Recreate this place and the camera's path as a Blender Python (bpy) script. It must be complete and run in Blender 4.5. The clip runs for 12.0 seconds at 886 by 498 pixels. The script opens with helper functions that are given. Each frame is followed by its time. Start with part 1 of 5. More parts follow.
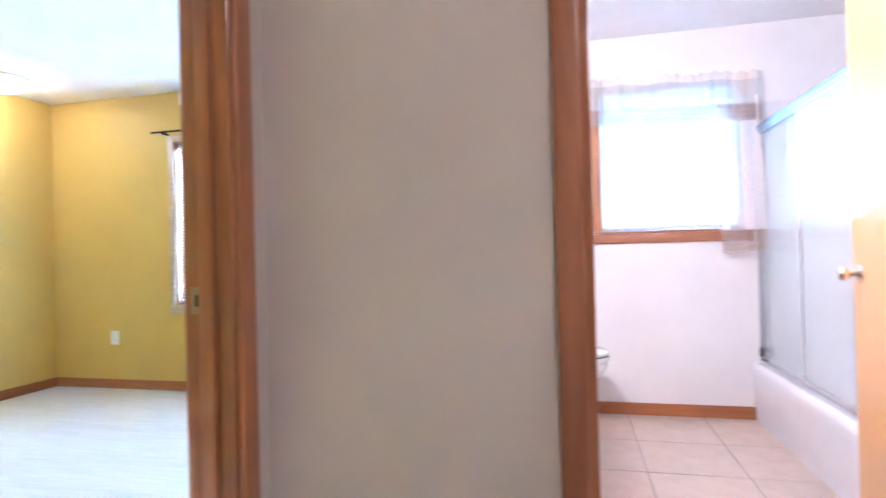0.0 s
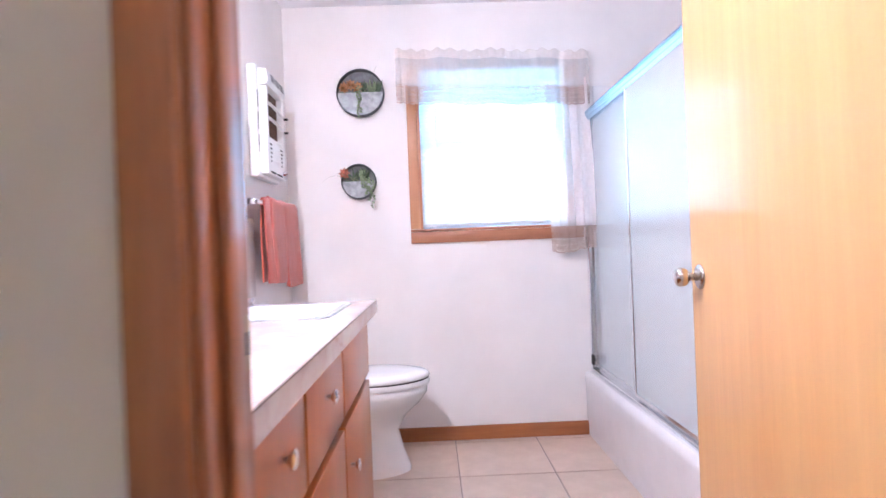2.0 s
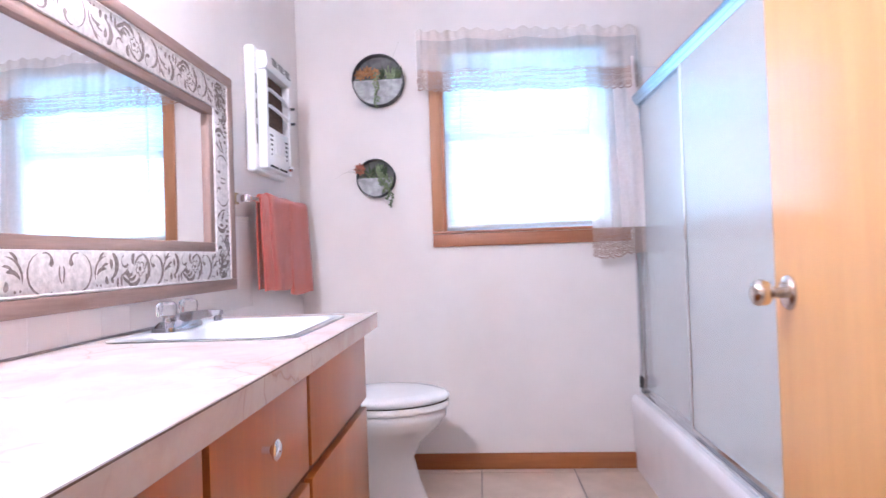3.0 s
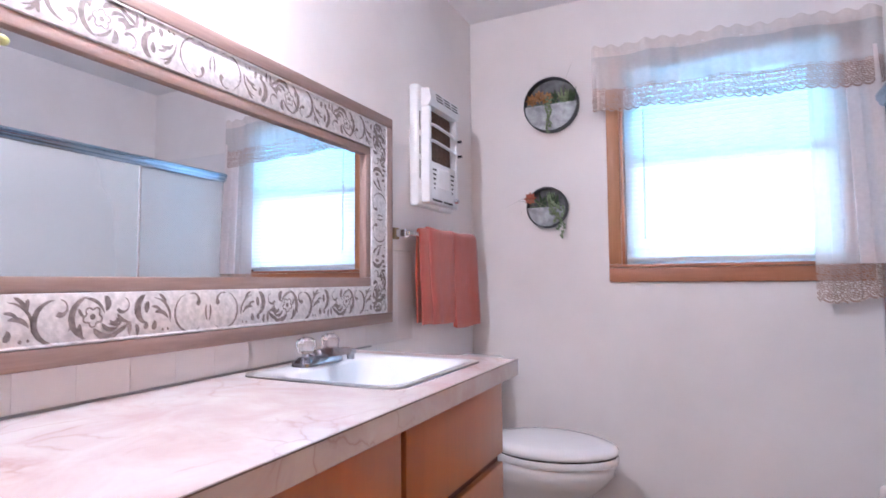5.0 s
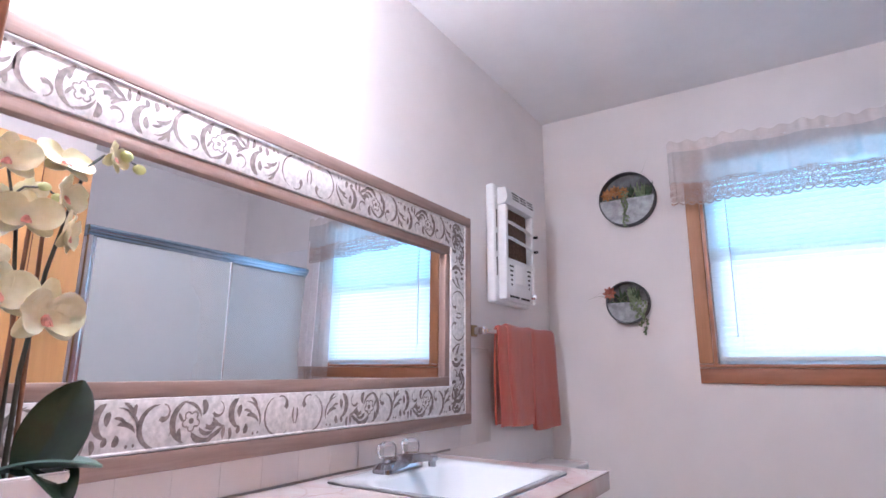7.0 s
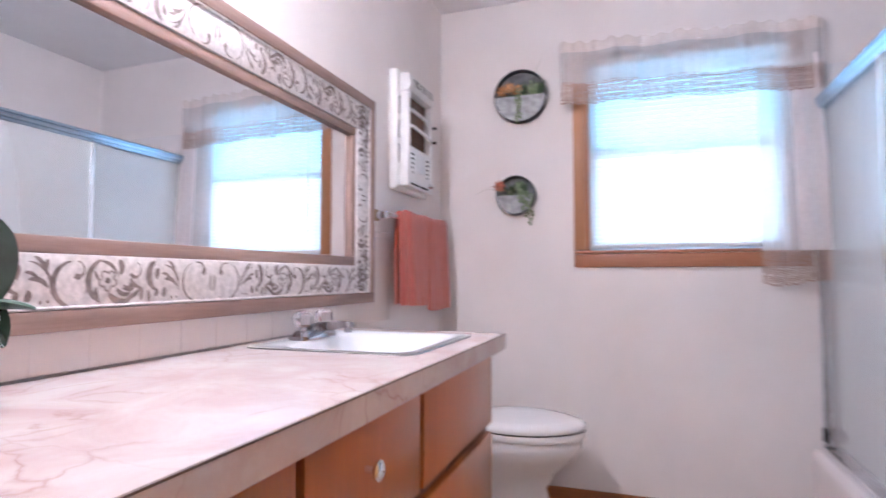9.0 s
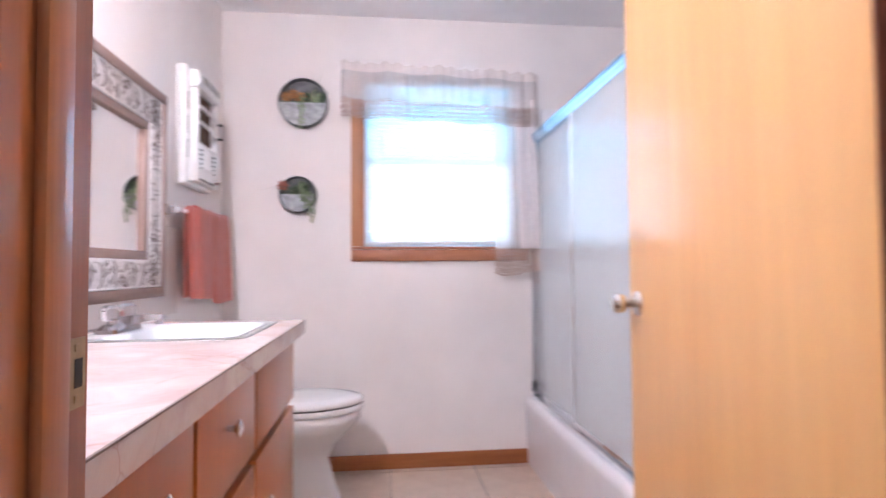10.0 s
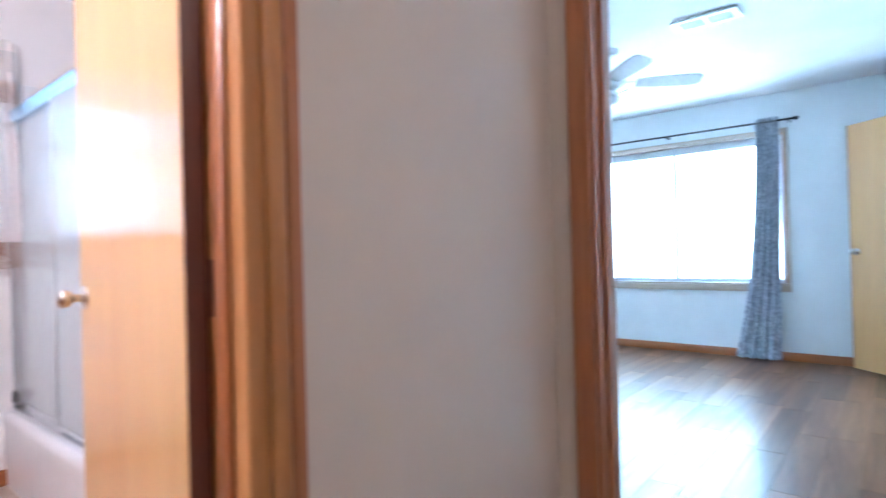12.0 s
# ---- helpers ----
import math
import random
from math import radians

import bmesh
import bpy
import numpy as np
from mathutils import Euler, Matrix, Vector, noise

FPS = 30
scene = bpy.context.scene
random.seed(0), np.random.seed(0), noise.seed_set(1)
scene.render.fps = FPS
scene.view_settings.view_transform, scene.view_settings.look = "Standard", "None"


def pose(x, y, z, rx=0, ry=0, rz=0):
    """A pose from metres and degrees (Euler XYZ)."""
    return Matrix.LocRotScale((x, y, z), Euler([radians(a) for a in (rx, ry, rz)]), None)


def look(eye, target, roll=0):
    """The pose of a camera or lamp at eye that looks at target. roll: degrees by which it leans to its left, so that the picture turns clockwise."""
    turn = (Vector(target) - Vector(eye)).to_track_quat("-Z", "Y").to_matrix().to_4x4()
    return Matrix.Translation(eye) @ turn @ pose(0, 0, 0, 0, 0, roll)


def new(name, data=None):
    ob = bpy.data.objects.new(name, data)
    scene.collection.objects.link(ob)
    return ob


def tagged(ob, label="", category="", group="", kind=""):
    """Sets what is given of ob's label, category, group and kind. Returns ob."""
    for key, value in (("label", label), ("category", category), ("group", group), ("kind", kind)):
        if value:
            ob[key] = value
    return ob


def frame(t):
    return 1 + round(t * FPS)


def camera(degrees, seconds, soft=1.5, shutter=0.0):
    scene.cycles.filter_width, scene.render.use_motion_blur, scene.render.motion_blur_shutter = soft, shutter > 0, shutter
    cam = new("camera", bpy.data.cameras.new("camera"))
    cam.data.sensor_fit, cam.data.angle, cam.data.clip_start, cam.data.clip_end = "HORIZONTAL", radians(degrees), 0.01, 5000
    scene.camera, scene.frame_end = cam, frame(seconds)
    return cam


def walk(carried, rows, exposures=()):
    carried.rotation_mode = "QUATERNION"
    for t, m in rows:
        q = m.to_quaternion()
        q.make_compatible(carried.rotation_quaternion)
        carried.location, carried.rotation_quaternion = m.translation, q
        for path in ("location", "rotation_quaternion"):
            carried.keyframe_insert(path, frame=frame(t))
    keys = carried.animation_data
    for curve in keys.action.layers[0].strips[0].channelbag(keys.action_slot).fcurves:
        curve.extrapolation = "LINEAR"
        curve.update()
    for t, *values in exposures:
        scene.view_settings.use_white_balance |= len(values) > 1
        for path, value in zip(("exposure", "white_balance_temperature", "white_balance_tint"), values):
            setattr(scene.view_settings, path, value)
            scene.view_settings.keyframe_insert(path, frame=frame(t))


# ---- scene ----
cam = camera(77.5, 12.0, 1.45, 0.55)
PATH = [
    (0, (0.553, 0.249, 1.074), (0.097, 2.196, 1.087), -1.4),
    (0.5, (0.649, 0.267, 1.079), (0.422, 2.254, 1.073), -1.8),
    (1, (0.697, 0.497, 1.076), (0.636, 2.496, 1.063), -2.2),
    (1.5, (0.703, 0.681, 1.072), (0.741, 2.681, 1.066), -2.3),
    (2, (0.786, 0.915, 1.065), (0.826, 2.914, 1.067), -2.2),
    (2.5, (0.852, 1.079, 1.065), (0.85, 3.078, 1.081), -2.1),
    (3, (0.903, 1.246, 1.058), (0.77, 3.242, 1.084), -1.9),
    (3.5, (0.93, 1.343, 1.061), (0.563, 3.309, 1.098), -1.6),
    (3.7, (0.944, 1.370, 1.07), (0.500, 3.320, 1.105), -1.5),
    (5.3, (1.103, 1.423, 1.135), (0.175, 3.187, 1.298), -0.3),
    (5.5, (1.108, 1.418, 1.149), (0.159, 3.164, 1.368), -0.2),
    (6, (1.118, 1.42, 1.155), (0.121, 3.117, 1.511), -0.1),
    (6.5, (1.086, 1.407, 1.171), (0.041, 3.06, 1.591), 0.1),
    (6.7, (1.076, 1.399, 1.165), (0.017, 3.038, 1.606), 0.4),
    (8.3, (0.942, 1.397, 1.07), (-0.077, 3.104, 1.288), 0.5),
    (8.5, (0.959, 1.39, 1.055), (-0.013, 3.128, 1.244), 0.5),
    (9, (0.953, 1.32, 1.058), (0.29, 3.204, 1.16), 0.0),
    (9.5, (0.918, 1.164, 1.059), (0.66, 3.146, 1.15), -0.2),
    (10, (0.84, 1.005, 1.058), (1.058, 2.992, 1.132), -0.4),
    (10.5, (0.751, 0.861, 1.06), (1.474, 2.725, 1.118), -0.5),
    (11, (0.74, 0.765, 1.062), (1.811, 2.453, 1.108), -1.0),
    (11.5, (0.827, 0.718, 1.065), (2.151, 2.216, 1.095), -1.4),
    (12, (0.936, 0.656, 1.068), (2.475, 1.932, 1.078), -1.5),
]
EXPOSURES = [(0.0, 1.47, 5310, 14), (1.0, 1.40, 5310, 14), (1.5, 1.28, 5310, 14), (2.5, 1.10, 5330, 13), (3.5, 0.76, 5330, 14), (5.5, 0.38, 5370, 13), (6.5, 0.21, 5370, 13), (8.5, 0.46, 5470, 13), (9.5, 0.60, 5610, 14), (10.5, 1.02, 5670, 14), (11.0, 1.19, 5650, 14), (11.5, 1.18, 5540, 13), (12.0, 1.08, 5490, 12)]
walk(cam, [(t, look(eye, target, roll)) for t, eye, target, roll in PATH], EXPOSURES)

# ---- world, large lights ----
world = bpy.data.worlds.new("world")
scene.world = world
world.use_nodes = True
wn = world.node_tree.nodes
sky = wn.new("ShaderNodeTexSky")
sky.sky_type, sky.sun_disc = "NISHITA", False
sky.sun_elevation, sky.sun_rotation = radians(38), radians(200)
wn["Background"].inputs["Strength"].default_value = 0.1
world.node_tree.links.new(sky.outputs["Color"], wn["Background"].inputs["Color"])

GLOW_BATH, GLOW_BED, GLOW_YELLOW = 5.6, 13.0, 25.0
BULB, HALL_DOME, YELLOW_DOME = 212.0, 20.5, 18.0


# ---- materials ----
def nodes_of(name):
    m = bpy.data.materials.new(name)
    m.use_nodes = True
    return m, m.node_tree.nodes, m.node_tree.links, m.node_tree.nodes["Principled BSDF"]


def coords(n, l, scale=(1, 1, 1), rot=(0, 0, 0)):
    tc, mp = n.new("ShaderNodeTexCoord"), n.new("ShaderNodeMapping")
    mp.inputs["Scale"].default_value = scale
    mp.inputs["Rotation"].default_value = rot
    l.new(tc.outputs["Object"], mp.inputs["Vector"])
    return mp.outputs["Vector"]


def noise_node(n, l, vec, scale, detail=4.0, rough=0.55, distort=0.0):
    t = n.new("ShaderNodeTexNoise")
    t.inputs["Scale"].default_value, t.inputs["Detail"].default_value = scale, detail
    t.inputs["Roughness"].default_value, t.inputs["Distortion"].default_value = rough, distort
    l.new(vec, t.inputs["Vector"])
    return t.outputs["Fac"]


def ramp(n, l, fac, stops):
    r = n.new("ShaderNodeValToRGB")
    e = r.color_ramp.elements
    while len(e) < len(stops):
        e.new(0.5)
    for k, (p, c) in zip(e, stops):
        k.position, k.color = p, (*c, 1)
    l.new(fac, r.inputs["Fac"])
    return r.outputs["Color"]


def bump(n, l, bsdf, height, strength=0.2, distance=0.002):
    b = n.new("ShaderNodeBump")
    b.inputs["Strength"].default_value, b.inputs["Distance"].default_value = strength, distance
    l.new(height, b.inputs["Height"])
    l.new(b.outputs["Normal"], bsdf.inputs["Normal"])


def mix_colour(n, l, fac, a, b, mode="MIX"):
    m = n.new("ShaderNodeMix")
    m.data_type, m.blend_type = "RGBA", mode
    for value, slot in ((fac, 0), (a, 6), (b, 7)):
        if isinstance(value, (int, float)):
            m.inputs[slot].default_value = value
        elif isinstance(value, tuple):
            m.inputs[slot].default_value = (*value, 1)
        else:
            l.new(value, m.inputs[slot])
    return m.outputs[2]


def paint(name, colour, rough=0.6, grain=260.0, relief=0.25, vary=0.06, spec=0.35):
    """Rolled wall paint: fine orange peel, faint large patches."""
    m, n, l, b = nodes_of(name)
    v = coords(n, l)
    lo, hi = tuple(c * (1 - vary) for c in colour), tuple(min(1, c * (1 + vary * 0.5)) for c in colour)
    l.new(ramp(n, l, noise_node(n, l, v, 2.3, 5), [(0.3, lo), (0.7, hi)]), b.inputs["Base Color"])
    bump(n, l, b, noise_node(n, l, v, grain, 3), relief, 0.0015)
    b.inputs["Roughness"].default_value, b.inputs["Specular IOR Level"].default_value = rough, spec
    return m


def wood(name, dark, light, rough=0.3, along=2, scale=1.0, coat=0.3, contrast=(0.3, 0.72), relief=0.08, gr=0.22):
    """Varnished wood with the grain along one axis (0 x, 1 y, 2 z)."""
    m, n, l, b = nodes_of(name)
    s = [14.0 * scale] * 3
    s[along] = 0.9 * scale
    v = coords(n, l, tuple(s))
    info = n.new("ShaderNodeObjectInfo")
    shift = n.new("ShaderNodeVectorMath")
    shift.operation = "ADD"
    comb = n.new("ShaderNodeCombineXYZ")
    mul = n.new("ShaderNodeMath")
    mul.operation, mul.inputs[1].default_value = "MULTIPLY", 37.0
    l.new(info.outputs["Random"], mul.inputs[0])
    for k in range(3):
        l.new(mul.outputs[0], comb.inputs[k])
    l.new(v, shift.inputs[0])
    l.new(comb.outputs[0], shift.inputs[1])
    v = shift.outputs[0]
    broad = noise_node(n, l, v, 0.55, 5, 0.6, 1.2)
    fine = noise_node(n, l, v, 6.0, 6, 0.7, 0.3)
    base = ramp(n, l, broad, [(contrast[0], dark), (contrast[1], light)])
    streak = ramp(n, l, fine, [(0.35, (1 - gr, 1 - gr * 1.15, 1 - gr * 1.35)), (0.65, (1.04, 1.03, 1.02))])
    l.new(mix_colour(n, l, 0.65, base, streak, "MULTIPLY"), b.inputs["Base Color"])
    bump(n, l, b, fine, relief, 0.001)
    b.inputs["Roughness"].default_value = rough
    b.inputs["Coat Weight"].default_value, b.inputs["Coat Roughness"].default_value = coat, 0.09
    return m


def plain(name, colour, rough=0.5, metal=0.0, grain=120.0, vary=0.08, relief=0.05, spec=0.5):
    m, n, l, b = nodes_of(name)
    v = coords(n, l)
    lo, hi = tuple(c * (1 - vary) for c in colour), tuple(min(1, c * (1 + vary)) for c in colour)
    l.new(ramp(n, l, noise_node(n, l, v, grain, 4), [(0.35, lo), (0.65, hi)]), b.inputs["Base Color"])
    if relief:
        bump(n, l, b, noise_node(n, l, v, grain * 1.7, 3), relief, 0.001)
    b.inputs["Roughness"].default_value, b.inputs["Metallic"].default_value = rough, metal
    b.inputs["Specular IOR Level"].default_value = spec
    return m


def brushed(name, colour, rough=0.25):
    m, n, l, b = nodes_of(name)
    f = noise_node(n, l, coords(n, l, (4, 4, 140)), 3.0, 4)
    l.new(ramp(n, l, f, [(0.3, tuple(c * 0.9 for c in colour)), (0.7, colour)]), b.inputs["Base Color"])
    b.inputs["Roughness"].default_value, b.inputs["Metallic"].default_value = rough, 1.0
    bump(n, l, b, f, 0.03, 0.001)
    return m


def glow(name, colour, strength):
    m = bpy.data.materials.new(name)
    m.use_nodes = True
    n, l = m.node_tree.nodes, m.node_tree.links
    n.clear()
    e, o = n.new("ShaderNodeEmission"), n.new("ShaderNodeOutputMaterial")
    e.inputs["Color"].default_value, e.inputs["Strength"].default_value = (*colour, 1), strength
    l.new(e.outputs[0], o.inputs["Surface"])
    return m


def glass(name, colour=(1, 1, 1), rough=0.0, ior=1.45):
    m, n, l, b = nodes_of(name)
    b.inputs["Base Color"].default_value = (*colour, 1)
    b.inputs["Roughness"].default_value, b.inputs["IOR"].default_value = rough, ior
    b.inputs["Transmission Weight"].default_value = 1.0
    return m


def sheer(name, colour, through_share, clear_share, weave=900.0):
    """Thin curtain cloth: partly clear between the threads, partly lit through."""
    m = bpy.data.materials.new(name)
    m.use_nodes = True
    n, l = m.node_tree.nodes, m.node_tree.links
    n.clear()
    o = n.new("ShaderNodeOutputMaterial")
    d, t, c = n.new("ShaderNodeBsdfDiffuse"), n.new("ShaderNodeBsdfTranslucent"), n.new("ShaderNodeBsdfTransparent")
    col = ramp(n, l, noise_node(n, l, coords(n, l), 60.0, 3), [(0.3, tuple(x * 0.92 for x in colour)), (0.7, colour)])
    l.new(col, d.inputs["Color"])
    l.new(col, t.inputs["Color"])
    a, b = n.new("ShaderNodeMixShader"), n.new("ShaderNodeMixShader")
    a.inputs[0].default_value, b.inputs[0].default_value = through_share, clear_share
    l.new(d.outputs[0], a.inputs[1]), l.new(t.outputs[0], a.inputs[2])
    l.new(a.outputs[0], b.inputs[1]), l.new(c.outputs[0], b.inputs[2])
    l.new(b.outputs[0], o.inputs["Surface"])
    return m


BATH_PAINT = paint("bathroom white paint", (0.86, 0.81, 0.795), 0.5)
HALL_PAINT = paint("hall beige paint", (0.635, 0.530, 0.450), 0.45)
BED_PAINT = paint("bedroom white paint", (0.80, 0.82, 0.82), 0.6)
YELLOW_PAINT = paint("mustard yellow paint", (0.62, 0.42, 0.11), 0.5)
CEILING_PAINT = paint("ceiling white paint", (0.92, 0.905, 0.91), 0.8, 140.0, 0.5)
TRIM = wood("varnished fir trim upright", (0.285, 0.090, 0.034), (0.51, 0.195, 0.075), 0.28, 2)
# Lighter copy of TRIM: light caught by the hinge-side boards, put into colour.
HONEY_TRIM = wood("fir trim upright in its lit tone", (0.40, 0.155, 0.050), (0.60, 0.275, 0.098), 0.28, 2)
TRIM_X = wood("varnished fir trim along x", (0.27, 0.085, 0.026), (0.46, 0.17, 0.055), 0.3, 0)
TRIM_Y = wood("varnished fir trim along y", (0.27, 0.085, 0.026), (0.46, 0.17, 0.055), 0.3, 1)
DOOR_WOOD = wood("honey birch door veneer", (0.63, 0.325, 0.115), (0.73, 0.42, 0.165), 0.5, 2, 0.6, 0.55, (0.2, 0.8), 0.004, 0.07)
CABINET_WOOD = wood("honey maple cabinet front", (0.37, 0.103, 0.019), (0.47, 0.152, 0.031), 0.30, 2, 0.5, 0.22, (0.2, 0.8), 0.02, 0.10)
DOOR_COAT = DOOR_WOOD.node_tree.nodes["Principled BSDF"].inputs
DOOR_COAT["Coat Weight"].default_value, DOOR_COAT["Coat Roughness"].default_value, DOOR_COAT["Coat IOR"].default_value = 0.60, 0.10, 1.45
CABINET_EDGE = plain("painted shade of the cabinet gaps", (0.16, 0.05, 0.03), 0.5)
CHROME = plain("chrome", (0.86, 0.86, 0.88), 0.09, 1.0, 40, 0.03, 0.0)
NICKEL = brushed("satin nickel", (0.72, 0.66, 0.6), 0.22)
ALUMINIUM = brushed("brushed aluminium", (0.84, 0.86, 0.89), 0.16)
BRASS = plain("aged brass", (0.36, 0.26, 0.15), 0.45, 1.0, 60, 0.12)
# Near-black for rubber parts, and for shade painted into slots, holes and gaps.
BLACK_GAP = plain("near-black rubber and gap shade", (0.02, 0.017, 0.017), 0.7)
PORCELAIN = plain("white porcelain", (0.83, 0.81, 0.81), 0.08, 0.0, 6, 0.02, 0.0)
TUB_ENAMEL = plain("white tub enamel", (0.82, 0.79, 0.80), 0.2, 0.0, 8, 0.02, 0.02)
WHITE_METAL = plain("white enamelled metal", (0.84, 0.83, 0.83), 0.3, 0.0, 30, 0.03, 0.02)
WHITE_PLASTIC = plain("white plastic", (0.82, 0.80, 0.80), 0.35, 0.0, 30, 0.03, 0.0)


# ---- mesh helpers ----
def box(bm, x0, x1, y0, y1, z0, z1, bevel=0.0, segments=1):
    made = bmesh.ops.create_cube(bm, size=1.0)
    vs = made["verts"]
    for v in vs:
        v.co = Vector(((x0 + x1) / 2 + v.co.x * (x1 - x0), (y0 + y1) / 2 + v.co.y * (y1 - y0), (z0 + z1) / 2 + v.co.z * (z1 - z0)))
    if bevel:
        edges = list({e for v in vs for e in v.link_edges})
        bmesh.ops.bevel(bm, geom=edges, offset=bevel, segments=segments, affect="EDGES", profile=0.5)
    return bm


def boxed(*args, **kw):
    return box(bmesh.new(), *args, **kw)


def rod(bm, a, b, r0, r1=None, sides=16):
    """A round bar from a to b."""
    a, b = Vector(a), Vector(b)
    turn = (b - a).to_track_quat("Z", "Y").to_matrix().to_4x4()
    m = Matrix.Translation((a + b) / 2) @ turn
    bmesh.ops.create_cone(bm, cap_ends=True, segments=sides, radius1=r0, radius2=r0 if r1 is None else r1, depth=(b - a).length, matrix=m)
    return bm


def lathe(bm, profile, m=Matrix(), sides=28):
    """Spins a profile of (radius, height) round z, then places it by m."""
    rings = []
    for r, z in profile:
        rings.append([bm.verts.new(m @ Vector((r * math.cos(k * math.tau / sides), r * math.sin(k * math.tau / sides), z))) for k in range(sides)])
    for a, b in zip(rings, rings[1:]):
        for k in range(sides):
            bm.faces.new((a[k], a[(k + 1) % sides], b[(k + 1) % sides], b[k]))
    for ring, flip in ((rings[0], True), (rings[-1], False)):
        bm.faces.new(ring[::-1] if flip else ring)
    return bm


def tube(bm, points, radius, sides=8):
    """A bent round bar through points; radius: one number or a function of 0..1."""
    pts, rings = [Vector(p) for p in points], []
    for k, p in enumerate(pts):
        d = (pts[min(k + 1, len(pts) - 1)] - pts[max(k - 1, 0)]).normalized()
        side = d.cross(Vector((0.3, 0.2, 1) if abs(d.z) < 0.9 else (1, 0.2, 0))).normalized()
        up = d.cross(side)
        r = radius(k / (len(pts) - 1)) if callable(radius) else radius
        rings.append([bm.verts.new(p + r * (side * math.cos(a * math.tau / sides) + up * math.sin(a * math.tau / sides))) for a in range(sides)])
    for a, b in zip(rings, rings[1:]):
        for k in range(sides):
            bm.faces.new((a[k], a[(k + 1) % sides], b[(k + 1) % sides], b[k]))
    bm.faces.new(rings[0][::-1]), bm.faces.new(rings[-1])
    return bm


def loft(bm, rings, cap=True):
    rows = [[bm.verts.new(p) for p in ring] for ring in rings]
    for a, b in zip(rows, rows[1:]):
        for k in range(len(a)):
            bm.faces.new((a[k], a[(k + 1) % len(a)], b[(k + 1) % len(a)], b[k]))
    if cap:
        bm.faces.new(rows[0][::-1]), bm.faces.new(rows[-1])
    return bm


def sheet(bm, grid, thick=0.0):
    """A quad sheet through rows of points; thick: given a back at that distance along its normals."""
    rows = [[bm.verts.new(p) for p in row] for row in grid]
    faces = [bm.faces.new((a[k], a[k + 1], b[k + 1], b[k])) for a, b in zip(rows, rows[1:]) for k in range(len(a) - 1)]
    if thick:
        bm.normal_update()
        bmesh.ops.solidify(bm, geom=faces, thickness=thick)
    return bm


def mesh_of(name, bm, material, smooth=None):
    bmesh.ops.recalc_face_normals(bm, faces=bm.faces)
    data = bpy.data.meshes.new(name)
    bm.to_mesh(data)
    bm.free()
    data.materials.append(material)
    if smooth:
        data.shade_smooth()
        data.set_sharp_from_angle(angle=radians(smooth))
    return data


def part(name, bm, material, parent, label="", smooth=None):
    ob = new(name, mesh_of(name, bm, material, smooth))
    ob.parent = parent
    return tagged(ob, label)


def thing(name, m, label, category, group=""):
    ob = new(name)
    ob.empty_display_size = 0.1
    ob.matrix_basis = m
    return tagged(ob, label, category, group)


def solid(name, bm, material, label, category, group="", smooth=None):
    return tagged(new(name, mesh_of(name, bm, material, smooth)), label, category, group)


def structure(name, bm, material, label, category, smooth=None):
    return tagged(new(name, mesh_of(name, bm, material, smooth)), label, category, kind="structure")


# ---- plan ----
H = 2.44
BATH_N, BATH_S, HALL_N, HALL_S = 4.0, 1.515, 1.40, -0.30
HALL_W, HALL_E = -0.14, 2.31
BATH_E = 2.44
DOOR_W, DOOR_E = 0.586, 1.374
YEL_W, YEL_N, BED_E, BED_S, BED_N = -3.83, 4.15, 6.77, 0.36, 4.0
HEAD = 2.05


def wall_shape(place, t0, t1, a0, a1, holes):
    """One closed solid from a0 to a1 with at most one opening (a, b, lo, hi); place(u, t, z) sets the axes."""
    def ring(pts, t):
        return [place(u, t, z) for u, z in pts]
    bm, outer = bmesh.new(), [(a0, 0), (a1, 0), (a1, H), (a0, H)]
    if holes and holes[0][2] > 0:
        a, b, lo, hi = holes[0]
        inner = [(a, lo), (b, lo), (b, hi), (a, hi)]
        loft(bm, [ring(outer, t0), ring(inner, t0), ring(inner, t1), ring(outer, t1), ring(outer, t0)], False)
        bmesh.ops.remove_doubles(bm, verts=bm.verts, dist=1e-5)
    else:
        if holes:
            a, b, lo, hi = holes[0]
            outer = [(a0, 0), (a, 0), (a, hi), (b, hi), (b, 0), (a1, 0), (a1, H), (a0, H)]
        loft(bm, [ring(outer, t0), ring(outer, t1)])
    bmesh.ops.recalc_face_normals(bm, faces=bm.faces)
    return bm


def wall_along_x(name, y0, y1, x0, x1, holes, material, label):
    """A wall along x, with at most one opening (x0, x1, z0, z1)."""
    return structure(name, wall_shape(lambda u, t, z: (u, t, z), y0, y1, x0, x1, holes), material, label, "wall")


def wall_along_y(name, x0, x1, y0, y1, holes, material, label):
    return structure(name, wall_shape(lambda u, t, z: (t, u, z), x0, x1, y0, y1, holes), material, label, "wall")


WIN = (0.728, 1.585, 1.182, 2.104)
BED_WIN = (1.45, 3.40, 0.70, 2.08)
YEL_WIN = (-2.60, -1.25, 0.70, 2.03)
wall_along_x("wall_north_bathroom", BATH_N, BATH_N + 0.14, -0.26, 2.56, [WIN], BATH_PAINT, "white painted bathroom wall with one window")
wall_along_y("wall_west_bathroom", -0.10, 0.0, BATH_S, BATH_N, [], BATH_PAINT, "white painted bathroom wall behind the vanity")
wall_along_y("wall_east_bathroom", BATH_E, BATH_E + 0.12, BATH_S, BATH_N, [], BATH_PAINT, "white painted wall beside the bathtub")
wall_along_x("wall_south_bathroom", HALL_N + 0.058, BATH_S, -0.26, 2.56, [(DOOR_W - 0.02, DOOR_E + 0.02, 0, HEAD + 0.02)], BATH_PAINT, "white painted bathroom side of the door wall")
